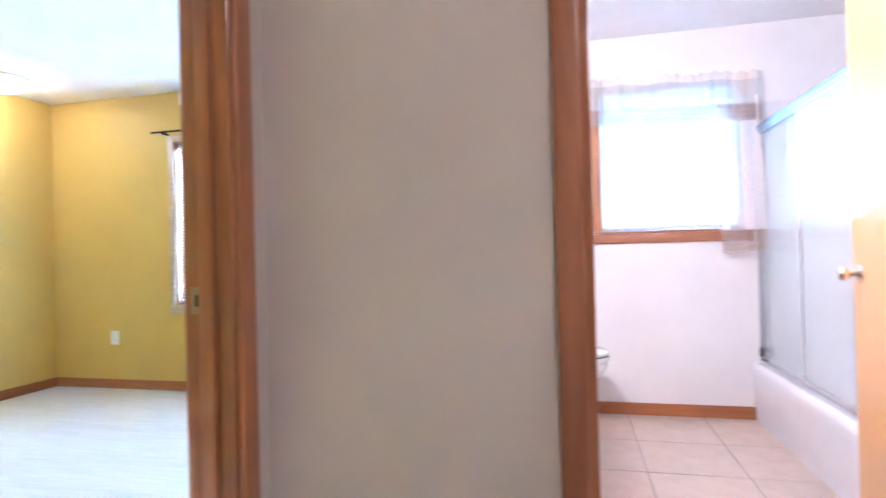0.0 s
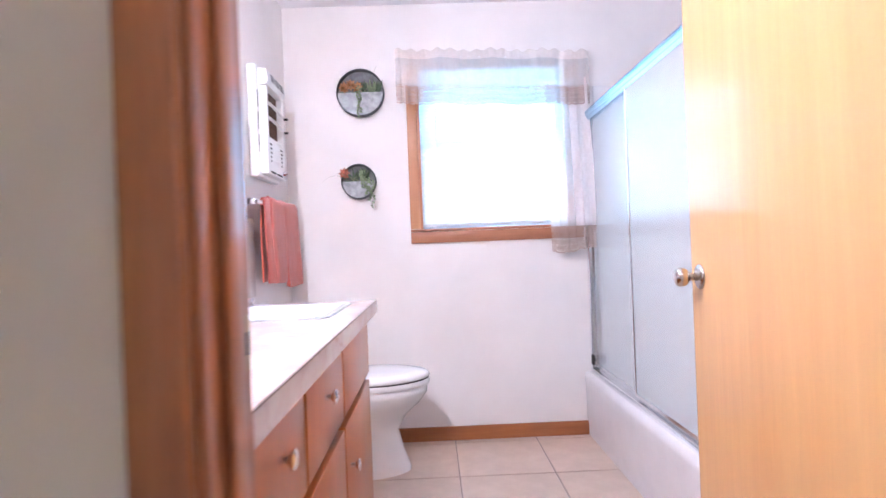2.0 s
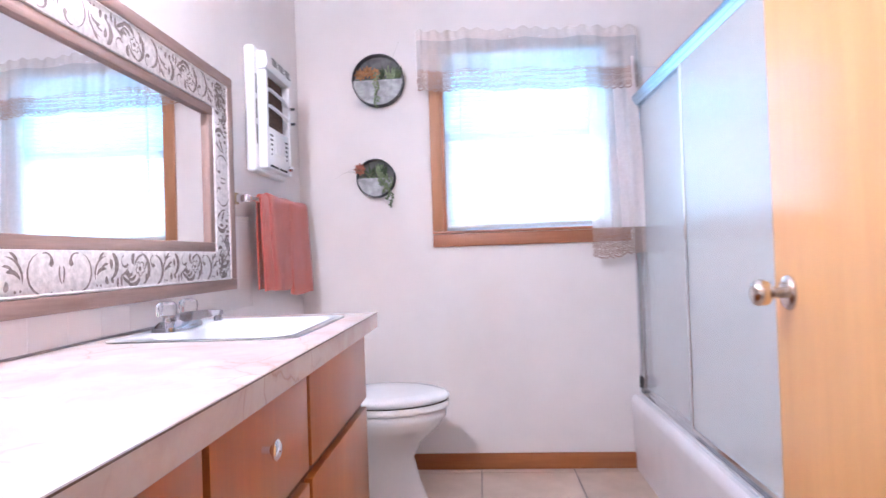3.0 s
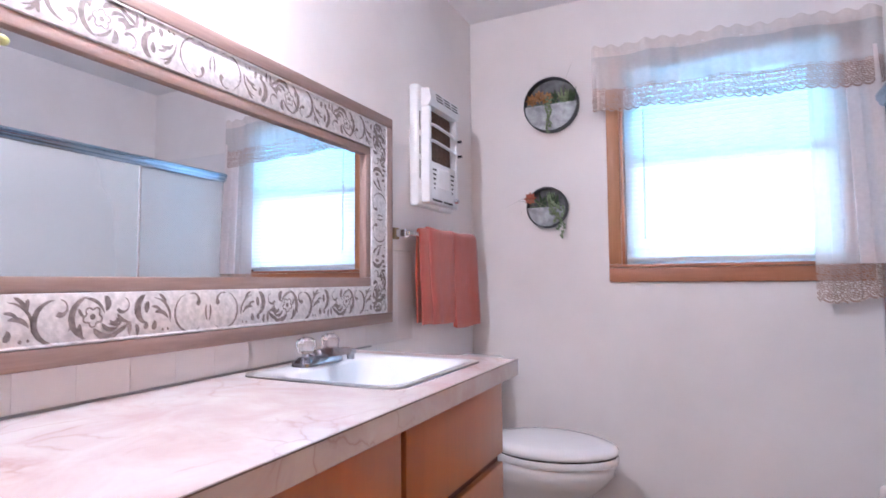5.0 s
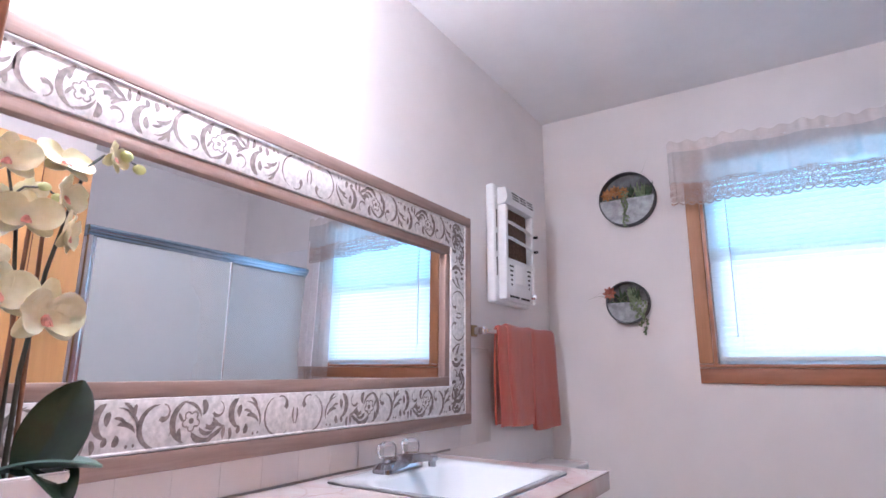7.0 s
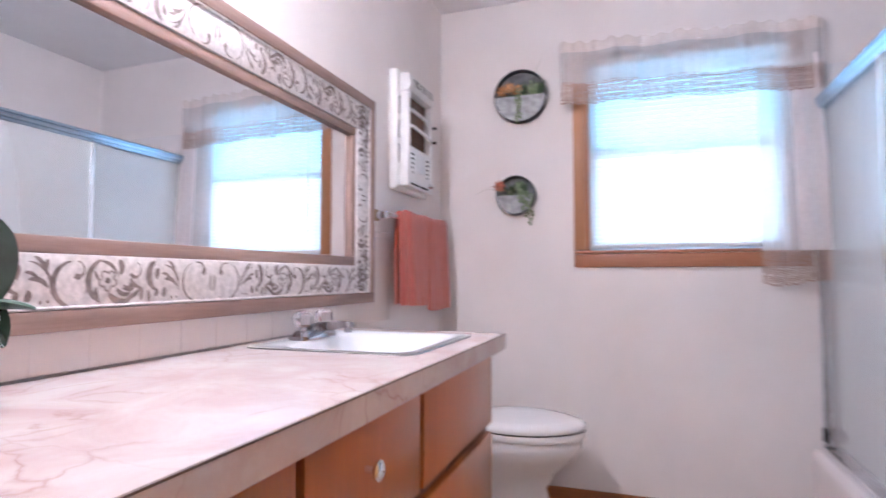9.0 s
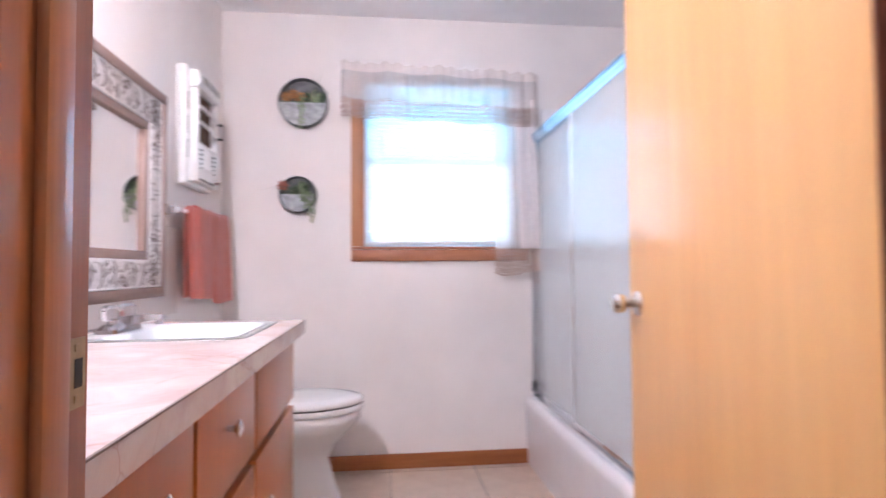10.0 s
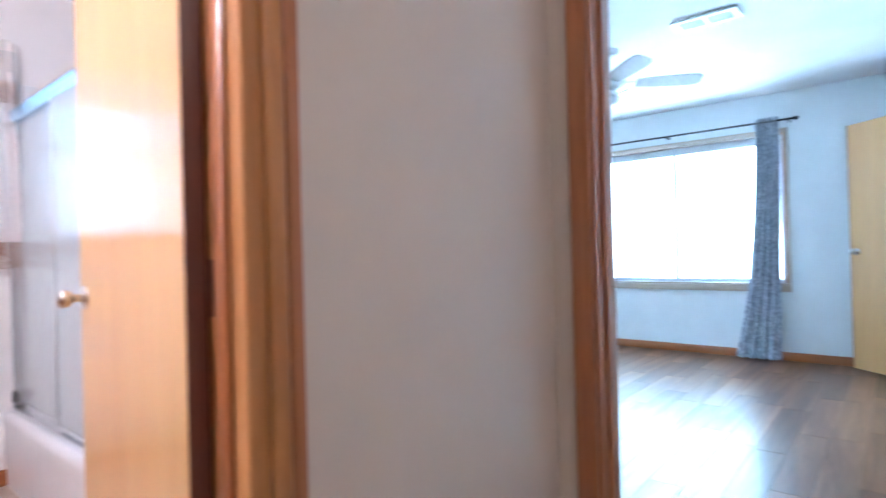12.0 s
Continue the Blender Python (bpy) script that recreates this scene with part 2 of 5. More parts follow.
wall_along_x("wall_north_hall", HALL_N, HALL_N + 0.056, -0.26, 2.56, [(DOOR_W - 0.02, DOOR_E + 0.02, 0, HEAD + 0.02)], HALL_PAINT, "beige painted hall wall with the bathroom doorway")
W_DOOR, E_DOOR = (0.47, 1.270), (0.46, 1.270)
wall_along_y("wall_west_hall", HALL_W - 0.056, HALL_W, HALL_S, HALL_N, [(W_DOOR[0] - 0.02, W_DOOR[1] + 0.02, 0, HEAD + 0.02)], HALL_PAINT, "beige painted hall end wall with a doorway")
wall_along_y("wall_east_yellow", HALL_W - 0.11, HALL_W - 0.058, HALL_S, HALL_N, [(W_DOOR[0] - 0.02, W_DOOR[1] + 0.02, 0, HEAD + 0.02)], YELLOW_PAINT, "mustard yellow wall with a doorway")
wall_along_y("wall_east_yellow_rear", -0.26, -0.204, BATH_S, YEL_N, [], YELLOW_PAINT, "mustard yellow partition wall")
wall_along_y("wall_east_hall", HALL_E, HALL_E + 0.056, HALL_S, HALL_N, [(E_DOOR[0] - 0.02, E_DOOR[1] + 0.02, 0, HEAD + 0.02)], HALL_PAINT, "beige painted hall end wall with a doorway")
wall_along_y("wall_west_bedroom", HALL_E + 0.058, HALL_E + 0.115, HALL_S, HALL_N, [(E_DOOR[0] - 0.02, E_DOOR[1] + 0.02, 0, HEAD + 0.02)], BED_PAINT, "white painted bedroom wall with a doorway")
wall_along_y("wall_west_bedroom_rear", 2.562, 2.60, HALL_N, BED_N, [], BED_PAINT, "white painted bedroom partition wall")
wall_along_x("wall_south_hall", HALL_S - 0.1, HALL_S, HALL_W - 0.11, HALL_E + 0.115, [], HALL_PAINT, "beige painted hall wall")
wall_along_x("wall_north_yellow", YEL_N, YEL_N + 0.14, YEL_W - 0.1, -0.26, [YEL_WIN], YELLOW_PAINT, "mustard yellow wall with one window")
wall_along_y("wall_west_yellow", YEL_W - 0.1, YEL_W, HALL_S, YEL_N, [], YELLOW_PAINT, "mustard yellow wall")
wall_along_x("wall_south_yellow", HALL_S - 0.1, HALL_S, YEL_W - 0.1, HALL_W - 0.11, [], YELLOW_PAINT, "mustard yellow wall")
wall_along_y("wall_east_bedroom", BED_E, BED_E + 0.14, BED_S - 0.1, BED_N, [BED_WIN], BED_PAINT, "white painted bedroom wall with a wide window")
wall_along_x("wall_north_bedroom", BED_N, BED_N + 0.1, 2.562, BED_E + 0.14, [], BED_PAINT, "white painted bedroom wall")
CLOSET = (5.36, 6.12)
wall_along_x("wall_south_bedroom", BED_S - 0.1, BED_S, HALL_E + 0.117, BED_E, [(CLOSET[0], CLOSET[1], 0, HEAD + 0.02)], BED_PAINT, "white painted bedroom wall with a closet doorway")
structure("wall_closet", box(box(boxed(5.2, 5.24, -0.4, 0.26, 0, H), 6.24, 6.28, -0.4, 0.26, 0, H), 5.2, 6.28, -0.44, -0.4, 0, H), BED_PAINT, "white painted closet walls", "wall")

structure("ceiling_bathroom", boxed(-0.1, 2.5, 1.46, 4.1, H, H + 0.1), CEILING_PAINT, "white textured bathroom ceiling", "ceiling")
structure("ceiling_hall", boxed(-0.2, 2.36, -0.4, 1.458, H + 0.002, H + 0.1), CEILING_PAINT, "white textured hall ceiling", "ceiling")
structure("ceiling_yellow_room", boxed(-3.93, -0.202, -0.4, 4.29, H + 0.004, H + 0.1), CEILING_PAINT, "white textured ceiling of the yellow room", "ceiling")
structure("ceiling_bedroom", boxed(2.362, 6.91, -0.44, 4.1, H + 0.006, H + 0.1), CEILING_PAINT, "white textured bedroom ceiling", "ceiling")

GROUT = plain("dark grey grout", (0.30, 0.25, 0.23), 0.85, 0, 200, 0.15, 0.3)
CARPET = plain("beige hall carpet", (0.45, 0.38, 0.32), 0.95, 0, 300, 0.25, 0.8, 0.1)
structure("floor_bathroom", boxed(-0.1, 2.5, 1.46, 4.1, -0.1, -0.004), GROUT, "floor of square beige ceramic tiles with dark grout", "floor")
structure("floor_hall", boxed(-0.2, 2.36, -0.4, 1.458, -0.1, 0.0), CARPET, "beige carpeted hall floor", "floor")
structure("floor_yellow_room", boxed(-3.93, -0.202, -0.4, 4.29, -0.1, -0.006), GROUT, "floor of pale laminate boards", "floor")
structure("floor_bedroom", boxed(2.362, 6.91, -0.44, 4.1, -0.1, -0.006), BLACK_GAP, "floor of dark grey-brown wood laminate boards", "floor")
structure("ground", boxed(-60, 60, -60, 60, -0.5, -0.3), plain("lawn", (0.07, 0.1, 0.04), 0.9), "green lawn around the house", "ground")

# Daylight haze outside the three windows.
structure("backdrop_bathroom_window", boxed(0.1, 2.3, 4.60, 4.62, 0.6, 2.6), glow("bright overcast daylight", (0.58, 0.82, 1.0), GLOW_BATH), "bright overcast daylight outside the bathroom window", "sky")
structure("backdrop_yellow_window", boxed(-3.2, -0.6, 4.75, 4.77, 0.1, 2.7), glow("bright cool daylight", (0.56, 0.79, 1.0), GLOW_YELLOW), "bright overcast daylight outside the yellow room window", "sky")
structure("backdrop_bedroom_window", boxed(7.36, 7.38, 0.7, 4.0, 0.1, 2.8), glow("bright blue daylight", (0.55, 0.81, 1.0), GLOW_BED), "bright overcast daylight outside the bedroom window", "sky")

# ---- doorways: jambs, stops, casings ----
def profile_board(bm, lo, hi, along):
    """A casing board: eased edges and a shallow rounded face."""
    return box(bm, lo[0], hi[0], lo[1], hi[1], lo[2], hi[2], 0.006, 3)


def door_frame_x(name, x0, x1, y0, y1, sides, label, latch_x=None):
    """Wooden frame of an opening in a wall along x; sides: which faces carry a casing."""
    top = thing(name, Matrix(), label, "door frame")
    top["kind"] = "structure"
    # The x1 side gets the lit tone of the trim as base colour.
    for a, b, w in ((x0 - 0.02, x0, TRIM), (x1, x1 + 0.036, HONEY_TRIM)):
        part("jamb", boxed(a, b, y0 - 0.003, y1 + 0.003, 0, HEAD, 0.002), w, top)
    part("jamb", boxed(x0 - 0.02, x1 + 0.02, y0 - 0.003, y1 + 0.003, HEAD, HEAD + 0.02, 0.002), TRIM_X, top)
    for a, b in ((x0, x0 + 0.011), (x1 - 0.011, x1)):
        part("stop", boxed(a, b, y0 + 0.035, y0 + 0.072, 0, HEAD, 0.004, 2), TRIM, top, smooth=40)
    part("stop", boxed(x0 + 0.011, x1 - 0.011, y0 + 0.035, y0 + 0.072, HEAD - 0.011, HEAD, 0.003), TRIM_X, top)
    for face, out in sides:
        lo, hi = min(face, face + out), max(face, face + out)
        for a, b, w, label in ((x0 - 0.066, x0 - 0.010, TRIM, ""), (x1 + 0.033, x1 + 0.067, HONEY_TRIM, "hinge-side casing board with its lit tone painted in"), (x1 + 0.0685, x1 + 0.096, TRIM, "")):
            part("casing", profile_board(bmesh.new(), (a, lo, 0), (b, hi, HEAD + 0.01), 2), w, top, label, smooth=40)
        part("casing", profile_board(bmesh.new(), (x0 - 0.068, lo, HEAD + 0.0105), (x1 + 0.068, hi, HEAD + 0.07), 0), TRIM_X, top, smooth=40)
    return top


def door_frame_y(name, y0, y1, x0, x1, sides, label):
    top = thing(name, Matrix(), label, "door frame")
    top["kind"] = "structure"
    for a, b in ((y0 - 0.02, y0), (y1, y1 + 0.02)):
        part("jamb", boxed(x0 - 0.003, x1 + 0.003, a, b, 0, HEAD, 0.002), TRIM, top)
    part("jamb", boxed(x0 - 0.003, x1 + 0.003, y0 - 0.02, y1 + 0.02, HEAD, HEAD + 0.02, 0.002), TRIM_Y, top)
    mid = (x0 + x1) / 2
    for a, b in ((y0, y0 + 0.011), (y1 - 0.011, y1)):
        part("stop", boxed(mid - 0.02, mid + 0.018, a, b, 0, HEAD, 0.004, 2), TRIM, top, smooth=40)
    for face, out in sides:
        lo, hi = min(face, face + out), max(face, face + out)
        for a, b in ((y0 - 0.068, y0 - 0.010), (y1 + 0.010, y1 + 0.068)):
            part("casing", profile_board(bmesh.new(), (lo, a, 0), (hi, b, HEAD + 0.01), 2), TRIM, top, smooth=40)
        part("casing", profile_board(bmesh.new(), (lo, y0 - 0.068, HEAD + 0.0105), (hi, y1 + 0.068, HEAD + 0.07), 1), TRIM_Y, top, smooth=40)
    return top


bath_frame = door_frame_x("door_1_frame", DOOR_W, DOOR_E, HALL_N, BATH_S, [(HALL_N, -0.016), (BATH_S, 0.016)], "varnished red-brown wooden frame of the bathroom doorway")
yellow_frame = door_frame_y("door_2_frame", *W_DOOR, HALL_W - 0.11, HALL_W, [(HALL_W, 0.016), (HALL_W - 0.11, -0.016)], "varnished red-brown wooden frame of the yellow room doorway")
bed_frame = door_frame_y("door_3_frame", *E_DOOR, HALL_E, HALL_E + 0.115, [(HALL_E, -0.016), (HALL_E + 0.115, 0.016)], "varnished red-brown wooden frame of the bedroom doorway")


def strike(parent, centre, across, out):
    """A brass strike plate: a plate with a latch hole, flat on a jamb. across, out: unit axes."""
    c, a, o = Vector(centre), Vector(across), Vector(out)

    def slab(w, h, t0, t1, z, off=0.0):
        p, q = c + a * (off - w) + o * t0 + Vector((0, 0, z - h)), c + a * (off + w) + o * t1 + Vector((0, 0, z + h))
        return boxed(min(p.x, q.x), max(p.x, q.x), min(p.y, q.y), max(p.y, q.y), p.z, q.z)
    plate = part("strike_plate", slab(0.014, 0.029, 0, 0.0015, 0), BRASS, parent, "aged brass strike plate")
    part("latch_hole", slab(0.006, 0.012, 0.0016, 0.002, 0, 0.003), BLACK_GAP, plate, "dark latch hole")
    for z in (-0.021, 0.021):
        part("screw", slab(0.003, 0.003, 0.0016, 0.0026, z), BRASS, plate)


strike(bath_frame, (DOOR_W, 1.496, 0.974), (0, 1, 0), (1, 0, 0))
strike(yellow_frame, (HALL_W - 0.085, W_DOOR[1], 0.985), (1, 0, 0), (0, -1, 0))
strike(bed_frame, (HALL_E + 0.09, E_DOOR[1], 0.95), (1, 0, 0), (0, -1, 0))


def knob_set(parent, x, z, face, out, metal):
    """Rose, neck and round knob on a door's face; local leaf axes (x along the leaf, y through it)."""
    m = Matrix.Translation((x, face, z)) @ Matrix.Rotation(radians(-90 * out), 4, "X")
    k = part("knob", lathe(bmesh.new(), [(0.010, 0.006), (0.009, 0.024), (0.013, 0.029), (0.020, 0.034), (0.0235, 0.043), (0.0225, 0.052), (0.017, 0.058), (0.008, 0.060)], m), metal, parent, "round satin metal knob", 50)
    part("rose", lathe(bmesh.new(), [(0.030, 0.0), (0.030, 0.003), (0.026, 0.007), (0.012, 0.009)], m), metal, k, smooth=50)


def slab_door(name, m, width, knob_z, label, back, metal=NICKEL, height=2.03):
    """A flush veneered door; origin at its hinge corner, x along the leaf, its thickness towards back * y."""
    y0, y1 = min(0, 0.035 * back), max(0, 0.035 * back)
    d = thing(name, m, label, "door")
    d["kind"] = "structure"
    part("leaf", boxed(0.004, width - 0.003, y0, y1, 0.012, height, 0.0015), DOOR_WOOD, d)
    part("hinge_edge", boxed(0, 0.0035, y0 + 0.001, y1 - 0.001, 0.012, height), DARK_EDGE, d, "dark stained hinge edge")
    part("latch_edge", boxed(width - 0.0028, width, y0 + 0.001, y1 - 0.001, 0.012, height), DARK_EDGE, d, "stained latch edge")
    knob_set(d, width - 0.062, knob_z, y0, -1, metal)
    knob_set(d, width - 0.062, knob_z, y1, 1, metal)
    for z in (0.2, 1.02, 1.83):
        # Barrels take the door edge's dark colour to match the shaded gap.
        part("hinge", rod(bmesh.new(), (-0.006, 0.040 * back, z - 0.045), (-0.006, 0.040 * back, z + 0.045), 0.0055), DARK_EDGE, d, "hinge barrel coloured dark like the shaded door gap", 40)
    return d


DARK_EDGE = wood("dark stained door edge", (0.09, 0.022, 0.012), (0.14, 0.04, 0.02), 0.4, 2)
LEAF = pose(1.335, 1.503, 0, 0, 0, 82.9)
slab_door("door_1", LEAF, 0.785, 0.977, "honey-coloured flush birch door standing open into the bathroom", -1)
slab_door("door_2", pose(6.135, 0.41, 0, 0, 0, 48.0), 0.77, 0.98, "pale honey flush closet door standing open in the bedroom", -1)

# ---- baseboards ----
def baseboard(name, x0, x1, y0, y1, material, label):
    return structure(name, boxed(x0, x1, y0, y1, 0.0, 0.078, 0.004, 2), material, label, "baseboard", 40)


baseboard("baseboard_bathroom", 0.0, 1.628, BATH_N - 0.014, BATH_N, TRIM_X, "varnished wooden baseboard under the window")
baseboard("baseboard_yellow_north", YEL_W + 0.014, -0.262, YEL_N - 0.014, YEL_N, TRIM_X, "varnished wooden baseboard on the yellow wall")
baseboard("baseboard_yellow_west", YEL_W, YEL_W + 0.014, HALL_S, YEL_N, TRIM_Y, "varnished wooden baseboard on the yellow wall")
baseboard("baseboard_bedroom", BED_E - 0.014, BED_E, BED_S, BED_N, TRIM_Y, "varnished wooden baseboard under the bedroom window")
baseboard("baseboard_bedroom_south", 6.18, BED_E - 0.0145, BED_S, BED_S + 0.014, TRIM_X, "varnished wooden baseboard in the bedroom")
baseboard("baseboard_hall", -0.15, 0.505, HALL_N - 0.014, HALL_N, TRIM_X, "varnished wooden hall baseboard")
baseboard("baseboard_hall_east", 1.475, 2.31, HALL_N - 0.014, HALL_N, TRIM_X, "varnished wooden hall baseboard")

# ---- windows ----
PALE_TRIM = wood("pale pine trim", (0.50, 0.38, 0.29), (0.62, 0.50, 0.40), 0.4, 0)
# Uprights paler than TRIM; boards along x darker than the uprights.
FADED = wood("paler fir casing upright", (0.38, 0.17, 0.075), (0.52, 0.26, 0.125), 0.5, 2, coat=0.05)
FADED_X = wood("duller fir casing along x", (0.30, 0.112, 0.052), (0.42, 0.18, 0.09), 0.5, 0, coat=0.05)
PANE = glass("clear window glass", (1, 1, 1))
# Upper sash pane is tinted blue, the lower one clear.
BLUE_PANE = glass("blue-tinted upper sash glass", (0.52, 0.86, 1.0))
SASH = plain("white window sash", (0.74, 0.76, 0.79), 0.4)


def window_unit(name, m, w, lo, hi, meet, label, casing_wood, casing=0.055, tinted=False, head=None, upright=TRIM):
    """A double-hung window; origin on the wall's inner face at one jamb, x along the wall, y outward."""
    win = thing(name, m, label, "window")
    win["kind"] = "structure"
    head = casing if head is None else head
    for a, b in ((-casing, 0.0), (w, w + casing)):
        part("casing", boxed(a, b, -0.016, 0.0, lo + 0.002, hi + head, 0.004, 2), upright, win, smooth=40)
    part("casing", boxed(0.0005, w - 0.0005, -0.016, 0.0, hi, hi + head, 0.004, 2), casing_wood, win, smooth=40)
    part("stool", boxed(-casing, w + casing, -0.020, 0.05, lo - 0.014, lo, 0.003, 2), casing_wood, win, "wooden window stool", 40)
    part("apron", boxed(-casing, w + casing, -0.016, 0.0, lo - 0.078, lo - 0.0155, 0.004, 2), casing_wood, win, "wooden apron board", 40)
    for a, b in ((0.0, 0.014), (w - 0.014, w)):
        part("frame_side", boxed(a, b, 0.001, 0.12, lo, hi), TRIM, win)
    part("frame_head", boxed(0.014, w - 0.014, 0.001, 0.12, hi - 0.014, hi), casing_wood, win)
    for z0, z1, y, gl in ((lo, meet + 0.018, 0.070, PANE), (meet - 0.018, hi - 0.014, 0.098, BLUE_PANE if tinted else PANE)):
        sash = part("sash", box(box(box(boxed(0.014, 0.05, y, y + 0.024, z0, z1), w - 0.05, w - 0.014, y, y + 0.024, z0, z1), 0.05, w - 0.05, y, y + 0.024, z0, z0 + 0.036), 0.05, w - 0.05, y, y + 0.024, z1 - 0.036, z1), SASH, win, "white painted sash")
        pane = part("pane", boxed(0.05, w - 0.05, y + 0.010, y + 0.014, z0 + 0.036, z1 - 0.036), gl, sash)
        pane.visible_shadow = False
    return win


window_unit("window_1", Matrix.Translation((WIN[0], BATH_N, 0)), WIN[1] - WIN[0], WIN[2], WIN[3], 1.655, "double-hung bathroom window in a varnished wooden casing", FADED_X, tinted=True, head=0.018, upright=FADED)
window_unit("window_2", Matrix.Translation((YEL_WIN[0], YEL_N, 0)), YEL_WIN[1] - YEL_WIN[0], YEL_WIN[2], YEL_WIN[3], 1.37, "double-hung window of the yellow room in a pale wooden casing", PALE_TRIM, upright=PALE_TRIM)
# The pale casing here carries the window's glare haze in its colour.
window_unit("window_3", pose(BED_E, BED_WIN[1], 0, 0, 0, -90), BED_WIN[1] - BED_WIN[0], BED_WIN[2], BED_WIN[3], BED_WIN[3] - 0.07, "wide bedroom window in a wooden casing paled by painted-in haze", PALE_TRIM, casing=0.03, upright=PALE_TRIM)

part("mullion", boxed(0.955, 0.995, 0.060, 0.122, BED_WIN[2], BED_WIN[3] - 0.014, 0.002), SASH, bpy.data.objects["window_3"], "white centre mullion")

# ---- mini blinds ----
FASCIA = sheer("translucent blind fascia", (0.90, 0.93, 0.93), 0.58, 0.0)
SLAT = sheer("white blind slat", (0.95, 0.96, 0.97), 0.58, 0.20)


def blind(name, m, w, lo, hi, y, tilt, label, pitch=0.0215, wand=None, fascia=0.0):
    b = thing(name, m, label, "blind")
    part("head_rail", boxed(0.016, w - 0.016, y - 0.012, y + 0.014, hi - 0.045, hi - 0.016, 0.002), WHITE_METAL, b)
    part("bottom_rail", boxed(0.018, w - 0.018, y - 0.009, y + 0.011, lo + 0.012, lo + 0.030, 0.003), WHITE_METAL, b, "white bottom rail")
    if fascia:
        part("fascia", boxed(0.015, w - 0.015, y - 0.020, y - 0.016, hi - fascia, hi - 0.015), FASCIA, b, "translucent grey head fascia")
    bm, prof = bmesh.new(), []
    for k in range(5):
        u = (k - 2) * 0.0062
        prof.append((u * math.cos(tilt), u * math.sin(tilt) + 0.0012 - 30 * u * u))
    sheet(bm, [[(x, p, q) for p, q in prof] for x in (0.018, w / 2, w - 0.018)], 0.0004)
    data = mesh_of("slat", bm, SLAT)
    for k in range(int((hi - lo - 0.095) / pitch)):
        s = new("slat", data)
        s.parent, s.location = b, (0, y, lo + 0.042 + k * pitch)
    for x in (0.12, w - 0.12):
        part("ladder_cord", rod(bmesh.new(), (x, y - 0.013, lo + 0.02), (x, y - 0.013, hi - 0.04), 0.0008, sides=6), WHITE_PLASTIC, b)
    if wand:
        part("tilt_wand", rod(bmesh.new(), (wand, y - 0.03, lo + 0.11), (wand + 0.004, y - 0.02, hi - 0.04), 0.0028, sides=8), WHITE_PLASTIC, b, "thin clear tilt wand")
    return b


blind("window_blind", Matrix.Translation((WIN[0], BATH_N, 0)), WIN[1] - WIN[0], WIN[2], WIN[3], 0.035, radians(66), "white metal mini blind with nearly closed slats in the bathroom window", wand=0.10, fascia=0.112)
blind("window_blind", Matrix.Translation((YEL_WIN[0], YEL_N, 0)), YEL_WIN[1] - YEL_WIN[0], YEL_WIN[2], YEL_WIN[3], 0.035, radians(15), "white mini blind in the yellow room window", 0.026)

# ---- vanity ----
CZ = 0.888


def marble_laminate(name):
    m, n, l, b = nodes_of(name)
    v = coords(n, l)
    cloud = ramp(n, l, noise_node(n, l, v, 7.0, 6, 0.6, 0.8), [(0.35, (0.55, 0.43, 0.412)), (0.65, (0.625, 0.56, 0.545))])
    warp = n.new("ShaderNodeTexVoronoi")
    warp.feature = "DISTANCE_TO_EDGE"
    warp.inputs["Scale"].default_value = 8.0
    dv = n.new("ShaderNodeVectorMath")
    dv.operation = "ADD"
    nn = n.new("ShaderNodeTexNoise")
    nn.inputs["Scale"].default_value, nn.inputs["Detail"].default_value = 5.0, 5.0
    l.new(v, nn.inputs["Vector"])
    sc = n.new("ShaderNodeVectorMath")
    sc.operation, sc.inputs[3].default_value = "SCALE", 0.22
    l.new(nn.outputs["Color"], sc.inputs[0])
    l.new(v, dv.inputs[0]), l.new(sc.outputs[0], dv.inputs[1])
    l.new(dv.outputs[0], warp.inputs["Vector"])
    vein = ramp(n, l, warp.outputs["Distance"], [(0.0, (0.62, 0.40, 0.33)), (0.018, (0.86, 0.80, 0.78)), (0.05, (1, 1, 1))])
    mask = ramp(n, l, noise_node(n, l, v, 4.5, 3), [(0.48, (0, 0, 0)), (0.62, (1, 1, 1))])
    l.new(mix_colour(n, l, mask, cloud, mix_colour(n, l, 0.52, cloud, vein, "MULTIPLY")), b.inputs["Base Color"])
    b.inputs["Roughness"].default_value = 0.22
    return m


LAMINATE = marble_laminate("pink marble-look laminate")
STEEL_RIM = plain("dark steel sink rim", (0.30, 0.29, 0.29), 0.3, 1.0, 40, 0.1, 0.0)
SINK_ENAMEL = plain("cool white sink enamel", (0.70, 0.72, 0.75), 0.12, 0.0, 6, 0.02, 0.0)
# Faucet's dark reflections are put into the chrome's base colour.
WORN_CHROME = plain("chrome darkened for its reflections", (0.38, 0.38, 0.41), 0.12, 1.0, 40, 0.08, 0.0)
SEAM = plain("dark laminate seam", (0.12, 0.075, 0.065), 0.5)
FX, CY0, CY1 = 0.522, 1.53, 2.93

cab = thing("vanity_cabinet", Matrix(), "honey maple vanity cabinet with drawers and doors under a counter", "cabinet")
part("body", box(box(box(box(boxed(0.003, FX - 0.018, CY0, CY0 + 0.018, 0.10, CZ - 0.04), 0.003, FX - 0.018, CY1 - 0.018, CY1, 0.10, CZ - 0.04), 0.003, 0.02, CY0 + 0.018, CY1 - 0.018, 0.10, CZ - 0.04), 0.003, FX - 0.018, CY0, CY1, 0.08, 0.10), FX - 0.07, FX - 0.06, CY0, CY1, 0.0, 0.08), CABINET_WOOD, cab)
face = bmesh.new()
